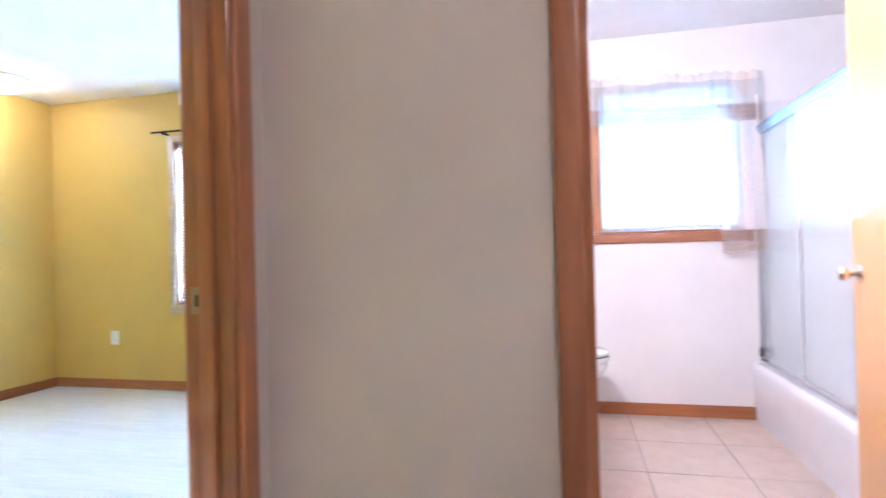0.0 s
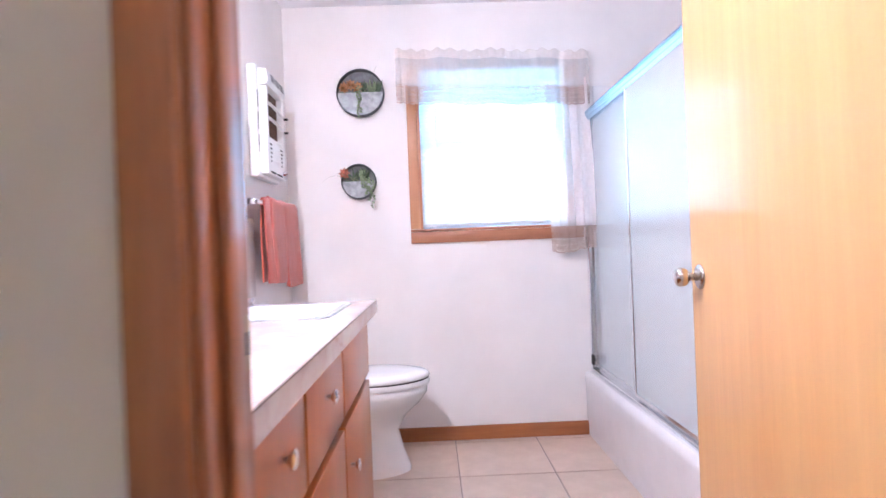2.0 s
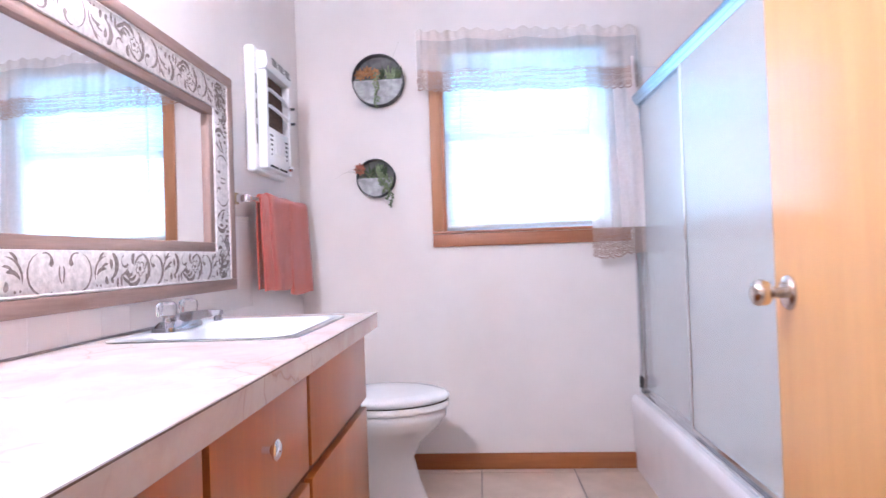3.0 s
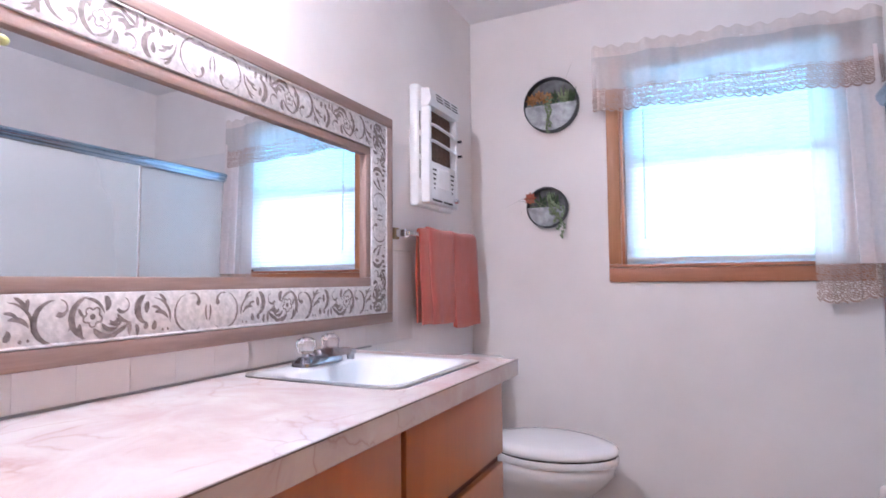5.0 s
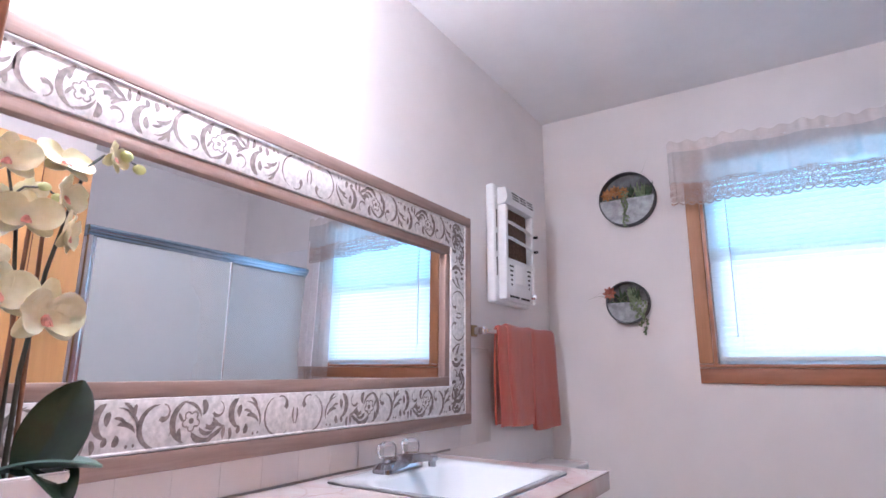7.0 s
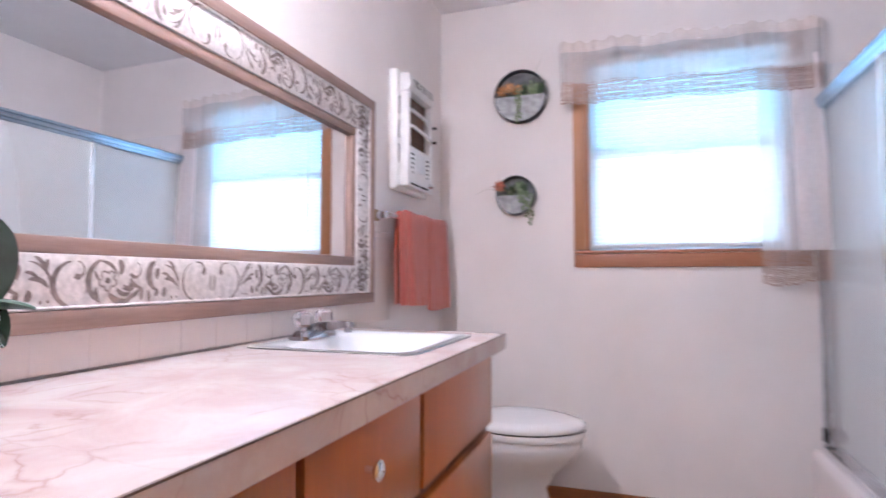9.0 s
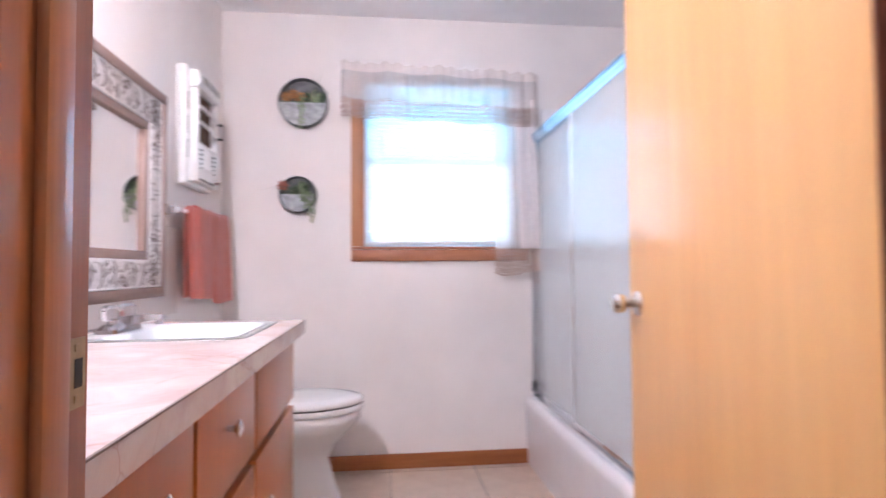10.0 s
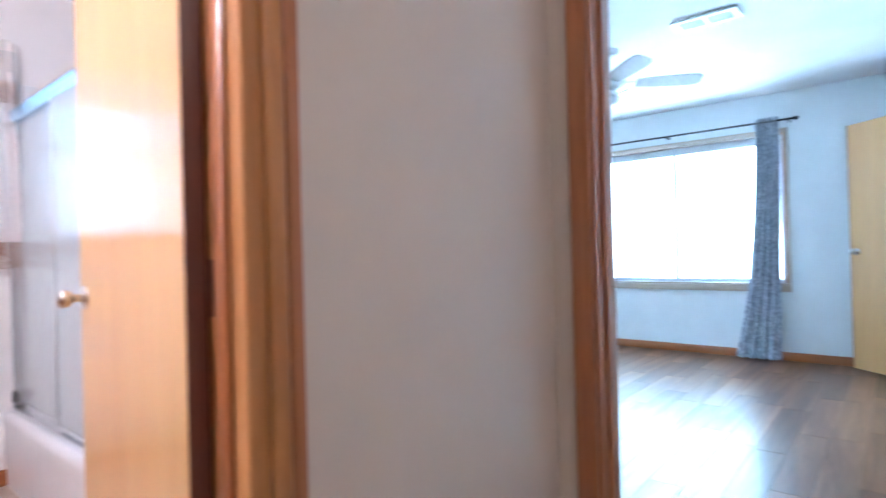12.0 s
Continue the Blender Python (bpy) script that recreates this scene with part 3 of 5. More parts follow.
for a, b in ((CY0, 1.555), (1.92, 1.962), (2.345, 2.388), (CY1 - 0.024, CY1)):
    box(face, FX - 0.018, FX, a, b, 0.10, CZ - 0.04)
for a, b in ((1.555, 1.92), (1.962, 2.345), (2.388, CY1 - 0.024)):
    for z0, z1 in ((0.10, 0.14), (0.60, 0.635), (CZ - 0.072, CZ - 0.04)):
        box(face, FX - 0.018, FX, a, b, z0, z1)
# Shade between drawer and door fronts is put into the frame's colour.
part("face_frame", face, CABINET_EDGE, cab, "face frame coloured dark as shade in the gaps")
for (y0, y1), door_knob, drawer_knob in (((1.545, 1.932), 1.890, 1.762), ((1.950, 2.357), None, 2.124), ((2.375, CY1 - 0.006), 2.435, None)):
    dr = part("drawer_front", boxed(FX, FX + 0.019, y0, y1, 0.632, CZ - 0.052, 0.003, 2), CABINET_WOOD, cab, smooth=40)
    dd = part("door", boxed(FX, FX + 0.019, y0, y1, 0.125, 0.606, 0.003, 2), CABINET_WOOD, cab, smooth=40)
    for owner, ky, kz in ((dr, drawer_knob, 0.753), (dd, door_knob, 0.485)):
        if ky:
            km = Matrix.Translation((FX + 0.019, ky, kz)) @ Matrix.Rotation(radians(90), 4, "Y")
            part("knob", lathe(bmesh.new(), [(0.007, 0), (0.006, 0.013), (0.010, 0.017), (0.0165, 0.020), (0.017, 0.024), (0.012, 0.0275)], km, 24), CHROME, owner, "round chrome knob", 45)

# Counter with a sink opening.
SX0, SX1, SY0, SY1 = 0.055, 0.490, 2.425, 2.885
def corners(x0, x1, y0, y1, z):
    return [(x0, y0, z), (x1, y0, z), (x1, y1, z), (x0, y1, z)]


hole = (SX0 + 0.012, SX1 - 0.012, SY0 + 0.012, SY1 - 0.012)
ctr = loft(bmesh.new(), [corners(*hole, CZ - 0.02), corners(0.001, 0.570, 1.52, 2.968, CZ - 0.02), corners(0.001, 0.570, 1.52, 2.968, CZ), corners(*hole, CZ), corners(*hole, CZ - 0.02)], False)
bmesh.ops.remove_doubles(ctr, verts=ctr.verts, dist=1e-5)
counter = solid("countertop", ctr, LAMINATE, "pink marble-look laminate countertop on the vanity", "countertop")
part("front_edge", boxed(0.5545, 0.574, 1.52, 2.970, CZ - 0.046, CZ - 0.001, 0.0015), LAMINATE, counter, "laminate front edge")
part("end_edge", boxed(0.001, 0.5540, 2.952, 2.9695, CZ - 0.046, CZ - 0.001, 0.0015), LAMINATE, counter)
part("seam", boxed(0.5705, 0.5746, 1.52, 2.9705, CZ - 0.0020, CZ + 0.0005), SEAM, counter, "thin dark laminate seam line")


def rounded(x0, x1, y0, y1, r, z, n=6):
    pts = []
    for cx, cy, a0 in ((x1 - r, y1 - r, 0), (x0 + r, y1 - r, 90), (x0 + r, y0 + r, 180), (x1 - r, y0 + r, 270)):
        for k in range(n + 1):
            a = radians(a0 + 90 * k / n)
            pts.append((cx + r * math.cos(a), cy + r * math.sin(a), z))
    return pts


sink = thing("sink", Matrix.Translation((0, 0, CZ)), "white drop-in bathroom sink with a dark metal rim", "sink")
part("rim", loft(bmesh.new(), [rounded(SX0 - 0.008, SX1 + 0.008, SY0 - 0.008, SY1 + 0.008, 0.045, 0.0), rounded(SX0 - 0.007, SX1 + 0.007, SY0 - 0.007, SY1 + 0.007, 0.045, 0.0025), rounded(SX0 + 0.004, SX1 - 0.004, SY0 + 0.004, SY1 - 0.004, 0.04, 0.003), rounded(SX0 + 0.004, SX1 - 0.004, SY0 + 0.004, SY1 - 0.004, 0.04, 0.0)], False), STEEL_RIM, sink, "dark steel rim band", 40)
part("bowl", loft(bmesh.new(), [rounded(SX0 + 0.004, SX1 - 0.004, SY0 + 0.004, SY1 - 0.004, 0.04, 0.0025), rounded(SX0 + 0.075, SX1 - 0.02, SY0 + 0.02, SY1 - 0.02, 0.06, 0.0025), rounded(SX0 + 0.085, SX1 - 0.030, SY0 + 0.032, SY1 - 0.032, 0.07, -0.008), rounded(SX0 + 0.105, SX1 - 0.055, SY0 + 0.06, SY1 - 0.06, 0.08, -0.10), rounded(SX0 + 0.15, SX1 - 0.11, SY0 + 0.13, SY1 - 0.13, 0.06, -0.135), rounded(0.265, 0.305, 2.635, 2.675, 0.019, -0.14)], False), SINK_ENAMEL, sink, "white enamelled bowl", 50)
part("drain", lathe(bmesh.new(), [(0.021, -0.139), (0.021, -0.136), (0.016, -0.135)], Matrix.Translation((0.285, 2.655, 0))), CHROME, sink, "chrome drain", 40)

tap = thing("faucet", Matrix.Translation((0.103, 2.655, CZ + 0.003)), "chrome two-handle faucet with clear acrylic knobs on the sink", "faucet")
part("base", loft(bmesh.new(), [rounded(-0.030, 0.030, -0.085, 0.085, 0.018, 0.0), rounded(-0.029, 0.029, -0.084, 0.084, 0.018, 0.010), rounded(-0.017, 0.017, -0.070, 0.070, 0.013, 0.024)]), WORN_CHROME, tap, smooth=35)
part("spout", loft(bmesh.new(), [[(x, -w, z - h), (x, w, z - h), (x, w * 0.65, z + h), (x, -w * 0.65, z + h)] for x, z, w, h in ((-0.018, 0.024, 0.022, 0.012), (0.03, 0.031, 0.020, 0.013), (0.085, 0.038, 0.016, 0.010), (0.118, 0.039, 0.014, 0.006))]), WORN_CHROME, tap, "chrome spout", 30)
part("aerator", rod(bmesh.new(), (0.108, 0, 0.018), (0.108, 0, 0.034), 0.010), WORN_CHROME, tap, smooth=40)
ACRYLIC = glass("clear acrylic", (0.97, 0.97, 0.99), 0.03)
for y in (-0.052, 0.052):
    part("stem", rod(bmesh.new(), (0, y, 0.02), (0, y, 0.033), 0.011), WORN_CHROME, tap, smooth=40)
    part("handle", lathe(bmesh.new(), [(0.015, 0.033), (0.024, 0.040), (0.026, 0.055), (0.024, 0.068), (0.014, 0.075)], Matrix.Translation((0, y, 0)), 8), ACRYLIC, tap, "faceted clear acrylic knob")

# ---- framed mirror ----
MY0, MY1, MZ0, MZ1 = 1.522, 3.165, 0.966, 1.716
GREY_WOOD_Y = wood("weathered grey-brown wood along y", (0.235, 0.152, 0.128), (0.40, 0.285, 0.25), 0.7, 1, 1.3, 0.0, relief=0.3)
GREY_WOOD_Z = wood("weathered grey-brown wood upright", (0.235, 0.152, 0.128), (0.40, 0.285, 0.25), 0.7, 2, 1.3, 0.0, relief=0.3)
WHITEWASH = plain("chipped whitewash", (0.70, 0.665, 0.66), 0.7, 0.0, 70, 0.16, 0.6, 0.2)
# Dark grey-brown of the flat strokes that draw the carved grooves.
DARK_WASH = plain("dark grey-brown of the carving strokes", (0.235, 0.195, 0.185), 0.8, 0.0, 90, 0.3, 0.3, 0.2)
SILVER = plain("mirror silver", (0.93, 0.93, 0.94), 0.0, 1.0, 10, 0.0, 0.0)
mir = thing("wall_mirror", Matrix(), "large rectangular mirror in a carved whitewashed frame over the vanity", "mirror")


def ring_board(name, inset0, inset1, x0, x1, label, my, mz, bevel=0.003):
    a0, a1, c0, c1 = MY0 + inset0, MY1 - inset0, MZ0 + inset0, MZ1 - inset0
    b0, b1, d0, d1 = MY0 + inset1, MY1 - inset1, MZ0 + inset1, MZ1 - inset1
    for y0, y1, z0, z1, m in ((a0, a1, c0, d0, my), (a0, a1, d1, c1, my), (a0, b0, d0 + 0.0005, d1 - 0.0005, mz), (b1, a1, d0 + 0.0005, d1 - 0.0005, mz)):
        part(name, boxed(x0, x1, y0, y1, z0, z1, bevel, 2), m, mir, label, 40)


RIM_W, CARVE_W, LIP_W = 0.036, 0.096, 0.030
ring_board("outer_rail", 0.0, RIM_W, 0.006, 0.036, "weathered brown wooden outer rail", GREY_WOOD_Y, GREY_WOOD_Z)
ring_board("carved_band", RIM_W + 0.0005, RIM_W + CARVE_W, 0.006, 0.030, "chipped white carved band", WHITEWASH, WHITEWASH, 0.002)
ring_board("inner_lip", RIM_W + CARVE_W + 0.0005, RIM_W + CARVE_W + LIP_W, 0.006, 0.026, "weathered brown wooden inner lip", GREY_WOOD_Y, GREY_WOOD_Z)
G = RIM_W + CARVE_W + LIP_W
part("glass", boxed(0.006, 0.012, MY0 + G - 0.004, MY1 - G + 0.004, MZ0 + G - 0.004, MZ1 - G + 0.004), SILVER, mir, "clear mirror glass")
for y0, y1, z in ((MY0 + RIM_W, MY1 - RIM_W, MZ1 - RIM_W - 0.006), (MY0 + RIM_W, MY1 - RIM_W, MZ0 + RIM_W + 0.002)):
    part("bead", boxed(0.030, 0.0345, y0, y1, z, z + 0.005, 0.0015), WHITEWASH, mir, "whitewashed bead")
part("bead", boxed(0.030, 0.0345, MY1 - RIM_W - 0.006, MY1 - RIM_W - 0.001, MZ0 + RIM_W + 0.008, MZ1 - RIM_W - 0.008, 0.0015), WHITEWASH, mir, "whitewashed bead")


def curl(cx, cy, r0, r1, a0, a1, w, shape="crescent", n=10):
    """A carved stroke along a spiral: a crescent, or a thin stem that ends in a bulb; points with widths."""
    out = []
    for k in range(n + 1):
        t = k / n
        a, r = radians(a0 + (a1 - a0) * t), r0 + (r1 - r0) * t
        if shape == "crescent":
            f = 0.06 + math.sin(math.pi * t) ** 0.8
        elif shape == "bulb":
            f = (0.16 + 0.84 * t ** 2.5) * (1 if t < 0.9 else 0.62)
        else:
            f = 1.0
        out.append((cx + r * math.cos(a), cy + r * math.sin(a), w * f))
    return out


def leaf(x, y, a, length, bend, w, n=7):
    """A carved leaf stroke from a point: heading a, turning by bend along its length."""
    out = [(x, y, w * 0.1)]
    for k in range(n):
        t = (k + 1) / n
        h = radians(a + bend * t)
        x, y = x + math.cos(h) * length / n, y + math.sin(h) * length / n
        out.append((x, y, w * (0.08 + math.sin(math.pi * min(1, 0.12 + 0.88 * t)) ** 0.8)))
    return out


def acanthus():
    """A fern-like swirl: a thin arched stem, a fat outer leaf, small commas and spots at its foot."""
    return [leaf(-0.46, 0.20, -110, 0.78, 100, 0.055), leaf(0.18, -0.42, 20, 0.78, 135, 0.14, 9), leaf(0.10, -0.28, 60, 0.26, 40, 0.11),
            leaf(-0.06, -0.04, 205, 0.42, -85, 0.085), leaf(0.02, -0.16, 195, 0.30, -70, 0.06), leaf(0.00, 0.32, 205, 0.22, 90, 0.11), leaf(0.20, 0.30, 205, 0.18, 90, 0.10),
            leaf(0.40, 0.18, 130, 0.26, -60, 0.085), leaf(-0.14, -0.43, 165, 0.34, -60, 0.065), leaf(0.52, 0.14, 80, 0.26, 10, 0.085),
            leaf(-0.24, 0.34, 170, 0.07, 10, 0.07, 4), leaf(-0.38, 0.33, 170, 0.06, 10, 0.06, 4)]


def blossom():
    """Five-petalled flower beside a thick crescent, feathered leaves sweeping away below it."""
    lines = [curl(0.0, 0.0, 0.43, 0.41, -78, 72, 0.12), curl(0.0, -0.02, 0.03, 0.03, 0, 360, 0.06, "line")]
    for k in range(5):
        a = 72 * k + 18
        lines.append(curl(0.13 * math.cos(radians(a)), 0.13 * math.sin(radians(a)) - 0.02, 0.07, 0.07, a - 110, a + 110, 0.034, "line", 7))
    lines += [leaf(0.26, 0.10, 75, 0.32, 50, 0.09), leaf(0.30, -0.20, 110, 0.24, 20, 0.06, 5), leaf(0.15, -0.38, 185, 0.54, -75, 0.065), leaf(-0.24, -0.42, 150, 0.34, -95, 0.12)]
    lines += [leaf(-0.02, 0.20, 112, 0.66, 105, 0.12, 9), leaf(-0.20, 0.12, 105, 0.42, 112, 0.085), leaf(-0.36, 0.06, 105, 0.32, 112, 0.075), leaf(-0.50, 0.02, 105, 0.24, 112, 0.065)]
    return lines


def hook():
    """Large C stroke whose inner end rolls up into a bulb, a leaf beside its tail."""
    return [curl(-0.05, 0.03, 0.40, 0.42, -85, 95, 0.10), curl(-0.10, -0.20, 0.17, 0.10, -95, -300, 0.17, "bulb", 12), leaf(-0.34, -0.10, 95, 0.34, -30, 0.05), leaf(0.46, -0.40, 70, 0.26, 30, 0.075, 6)]


def tendril():
    """Two small comma curls that roll against each other, over sweeping leaves."""
    return [curl(0.0, -0.22, 0.16, 0.13, -110, -330, 0.12, "bulb", 12), leaf(0.12, -0.06, 115, 0.40, 60, 0.07), leaf(0.22, 0.34, 190, 0.46, 36, 0.09), leaf(0.30, 0.14, 175, 0.34, 50, 0.07)]


def heart():
    """Half of the heart in the middle of a rail: a thin arc ending in a bulb, half of a slim leaf on the axis."""
    return [curl(-0.02, 0.0, 0.44, 0.46, -70, 130, 0.05), curl(-0.10, -0.22, 0.22, 0.12, -60, -215, 0.19, "bulb", 12), leaf(-0.48, -0.16, 70, 0.42, 45, 0.05)]


def shifted(lines, du, scale=1.0):
    return [[(x * scale + du, y, w) for x, y, w in line] for line in lines]


def carve(bm, lines, origin, along, across, size, mirrored):
    """Lays grooves as thin sunk-looking ribbons on the carved band."""
    o, u, v = Vector(origin), Vector(along), Vector(across)
    for k, line in enumerate(lines):
        o = Vector(origin) + Vector((0.00016 * (k % 9), 0, 0))
        pts = [(o + u * ((-x if mirrored else x) * size) + v * (y * size), w * size) for x, y, w in line]
        lft, rgt = [], []
        for k, (p, w) in enumerate(pts):
            d = (pts[min(k + 1, len(pts) - 1)][0] - pts[max(k - 1, 0)][0]).normalized()
            nrm = Vector((1, 0, 0)).cross(d)
            lft.append(bm.verts.new(p + nrm * w * 0.50)), rgt.append(bm.verts.new(p - nrm * w * 0.50))
        for k in range(len(pts) - 1):
            bm.faces.new((lft[k], lft[k + 1], rgt[k + 1], rgt[k]))


size = CARVE_W * 1.02


carving = bmesh.new()


def carved(lines, *args):
    carve(carving, lines, *args)


mid, zm = (MY0 + MY1) / 2, (MZ0 + MZ1) / 2
for zc, up in ((MZ0 + RIM_W + CARVE_W / 2, -1), (MZ1 - RIM_W - CARVE_W / 2, 1)):
    for sgn in (1, -1):
        at = (0.0306, mid, zc)
        for u, kind in ((0.50, heart), (1.46, acanthus), (2.12, tendril), (2.72, blossom), (3.42, hook), (4.22, acanthus), (4.92, tendril), (5.52, blossom), (6.22, hook), (7.02, acanthus), (7.72, blossom)):
            carved(shifted(kind(), u, 0.94), at, (0, sgn, 0), (0, 0, up), size, False)
for yc, sg in ((MY1 - RIM_W - CARVE_W / 2, 1), (MY0 + RIM_W + CARVE_W / 2, -1)):
    for s2 in (1, -1):
        for u, kind in ((0.50, heart), (1.44, acanthus), (2.06, tendril), (2.62, blossom)):
            carved(shifted(kind(), u, 0.90), (0.0306, yc, zm), (0, 0, s2), (0, sg, 0), size, False)

tagged(part("carving", carving, DARK_WASH, mir), "dark scroll and flower strokes of the carving", kind="stuff")

# ---- bathroom wall heater ----
heat = thing("wall_heater", Matrix.Translation((0, 3.512, 1.668)) @ Matrix.Diagonal((1.4, 0.95, 1, 1)), "white enamelled electric wall heater with open guard bars and a dial", "heater")
part("back_plate", boxed(0.0, 0.030, -0.172, 0.182, -0.25, 0.25, 0.010, 3), WHITE_METAL, heat, smooth=40)
RUST = plain("rusty heater mesh", (0.13, 0.075, 0.05), 0.8, 0.3, 90, 0.5, 0.5)
part("recess", boxed(0.028, 0.034, -0.115, 0.135, -0.06, 0.165), RUST, heat, "dark rusty reflector mesh")
hood = bmesh.new()
loft(hood, [[(0.03, y, 0.16), (0.055, y, 0.165), (0.062, y, 0.185), (0.056, y, 0.232), (0.03, y, 0.235)] for y in (-0.14, 0.16)])
part("hood", hood, WHITE_METAL, heat, smooth=35)
for k in range(3):
    for y in (-0.05, 0.03, 0.11):
        part("vent_slot", boxed(0.0575 - 0.0016 * k, 0.0632 - 0.0016 * k, y - 0.032, y + 0.026, 0.191 + 0.013 * k, 0.1945 + 0.013 * k), BLACK_GAP, heat)
for y0, y1 in ((-0.14, -0.115), (0.135, 0.16)):
    part("side_rail", boxed(0.029, 0.056, y0, y1, -0.235, 0.16, 0.005, 2), WHITE_METAL, heat, smooth=40)
for z in (0.085, 0.018):
    part("guard_bar", tube(bmesh.new(), [(0.034, -0.116, z + 0.012), (0.050, -0.075, z + 0.008), (0.056, -0.02, z), (0.056, 0.06, z - 0.004), (0.050, 0.137, z - 0.008)], 0.0062, 10), WHITE_METAL, heat, "bent white guard bar", 50)
    part("bar_clip", boxed(0.050, 0.070, 0.148, 0.157, z - 0.022, z - 0.012), BLACK_GAP, heat, "black clip")
for z in (0.10, 0.0, -0.10):
    part("vent_slot", boxed(0.0301, 0.0312, -0.1575, -0.1520, z - 0.040, z + 0.036), BLACK_GAP, heat)
low = part("lower_panel", boxed(0.029, 0.054, -0.115, 0.135, -0.235, -0.062, 0.006, 2), WHITE_METAL, heat, smooth=40)
for k in range(5):
    for y in (-0.085, 0.095):
        part("vent_slot", boxed(0.0541, 0.0552, y - 0.018 + 0.003 * k, y + 0.016 - 0.003 * k, -0.10 - 0.019 * k, -0.093 - 0.019 * k), BLACK_GAP, low)
for y in (-0.06, 0.05):
    part("vent_slot", boxed(0.0541, 0.0552, y - 0.045, y + 0.045, -0.226, -0.218), BLACK_GAP, low)
for k in range(7):
    part("rib", boxed(0.0541, 0.0575, -0.045 + 0.016 * k, -0.038 + 0.016 * k, -0.165, -0.085, 0.001), WHITE_METAL, low)
part("dial", lathe(bmesh.new(), [(0.011, 0), (0.011, 0.012), (0.008, 0.016)], Matrix.Translation((0.054, 0.115, -0.205)) @ Matrix.Rotation(radians(90), 4, "Y"), 16), CHROME, heat, "small metal dial", 40)

# ---- towel bar and towel ----
bar = thing("towel_bar", Matrix.Translation((0, 0, 1.297)), "chrome towel bar on the wall under the heater", "towel bar")
for y in (3.235, 3.90):
    part("post", boxed(0.0, 0.055, y - 0.012, y + 0.012, -0.014, 0.014, 0.003, 2), CHROME, bar, smooth=40)
    part("end_cap", boxed(0.0, 0.012, y - 0.020, y + 0.020, -0.022, 0.022, 0.004, 2), BRASS, bar, "square wall plate", 40)
part("rail", boxed(0.050, 0.066, 3.235, 3.90, -0.009, 0.009, 0.002), CHROME, bar)


def terry(name, colour):
    m, n, l, b = nodes_of(name)
    v = coords(n, l)
    f = noise_node(n, l, v, 420.0, 3)
    stripe = n.new("ShaderNodeTexWave")
    stripe.bands_direction = "Z"
    stripe.inputs["Scale"].default_value, stripe.inputs["Distortion"].default_value = 60.0, 0.3
    l.new(v, stripe.inputs["Vector"])
    c = ramp(n, l, noise_node(n, l, v, 30.0, 4), [(0.3, tuple(x * 0.82 for x in colour)), (0.7, colour)])
    l.new(c, b.inputs["Base Color"])
    bump(n, l, b, f, 0.8, 0.004)
    b.inputs["Roughness"].default_value = 0.95
    b.inputs["Sheen Weight"].default_value = 0.5
    b.inputs["Specular IOR Level"].default_value = 0.1
    return m


TERRY = terry("burnt orange terry", (0.46, 0.068, 0.036))


def towel_layer(owner, name, y0, y1, zf, zb, off, phase, label=""):
    """One layer of cloth over the bar: front drop, fold over the rail, rear drop, soft wide folds."""
    rows = []
    for k in range(41):
        u = k / 40
        if u < 0.45:
            z, x = zf * (1 - u / 0.45), 0.017 + off
        elif u < 0.55:
            a = (u - 0.45) / 0.1 * math.pi
            z, x = (0.012 + off) * math.sin(a), (0.017 + off) * math.cos(a)
        else:
            z, x = zb * (u - 0.55) / 0.45, -0.017 - off
        row = []
        for j in range(25):
            v = j / 24
            drop = min(1, abs(z) / 0.30)
            wave = 0.006 * math.sin(v * 5.2 + phase) * drop + 0.002 * math.sin(v * 13 + phase * 2 + z * 9) * drop
            roll = -0.006 * (abs(2 * v - 1) ** 6)
            y = (y0 + y1) / 2 + (v - 0.5) * (y1 - y0) * (1 + 0.035 * drop) + 0.004 * math.sin(z * 15 + phase)
            row.append((x + (wave + roll + 0.010 * drop if u < 0.5 else 0.004 - roll), y, z + 0.003 * math.sin(v * 6 + phase)))
        rows.append(row)
    return part(name, sheet(bmesh.new(), rows, 0.006), TERRY, owner, label, 70)


def towel(y0, y1, zf, zb, fold, phase, label):
    """A towel folded lengthwise: an under layer and an upper one that begins at fold across its width."""
    t = thing("towel", Matrix.Translation((0.058, 0, 1.31)), label, "towel", "towels on the bar")
    towel_layer(t, "under_layer", y0, y1 - 0.006, zf + 0.004, zb, 0.0, phase)
    ya = y0 + (y1 - y0) * fold
    upper = towel_layer(t, "upper_layer", ya, y1, zf, zb + 0.01, 0.0095, phase + 0.4)
    rows = [[(0.0345 + 0.006 * math.sin(v / 24 * 5.2 + phase + 0.4), (ya + y1) / 2 + (v / 24 - 0.5) * (y1 - ya) * 1.01, zf + 0.03 + dz + 0.003 * math.sin(v / 24 * 6 + phase + 0.4)) for v in range(1, 24)] for dz in (0, 0.020)]
    part("woven_band", sheet(bmesh.new(), rows, 0.003), TERRY, upper, "flat woven border band")


towel(3.315, 3.600, -0.370, -0.36, 0.22, 0.6, "burnt orange terry towel folded over the towel bar")
towel(3.595, 3.860, -0.400, -0.36, 0.03, 2.2, "burnt orange terry towel hanging slightly lower on the bar")

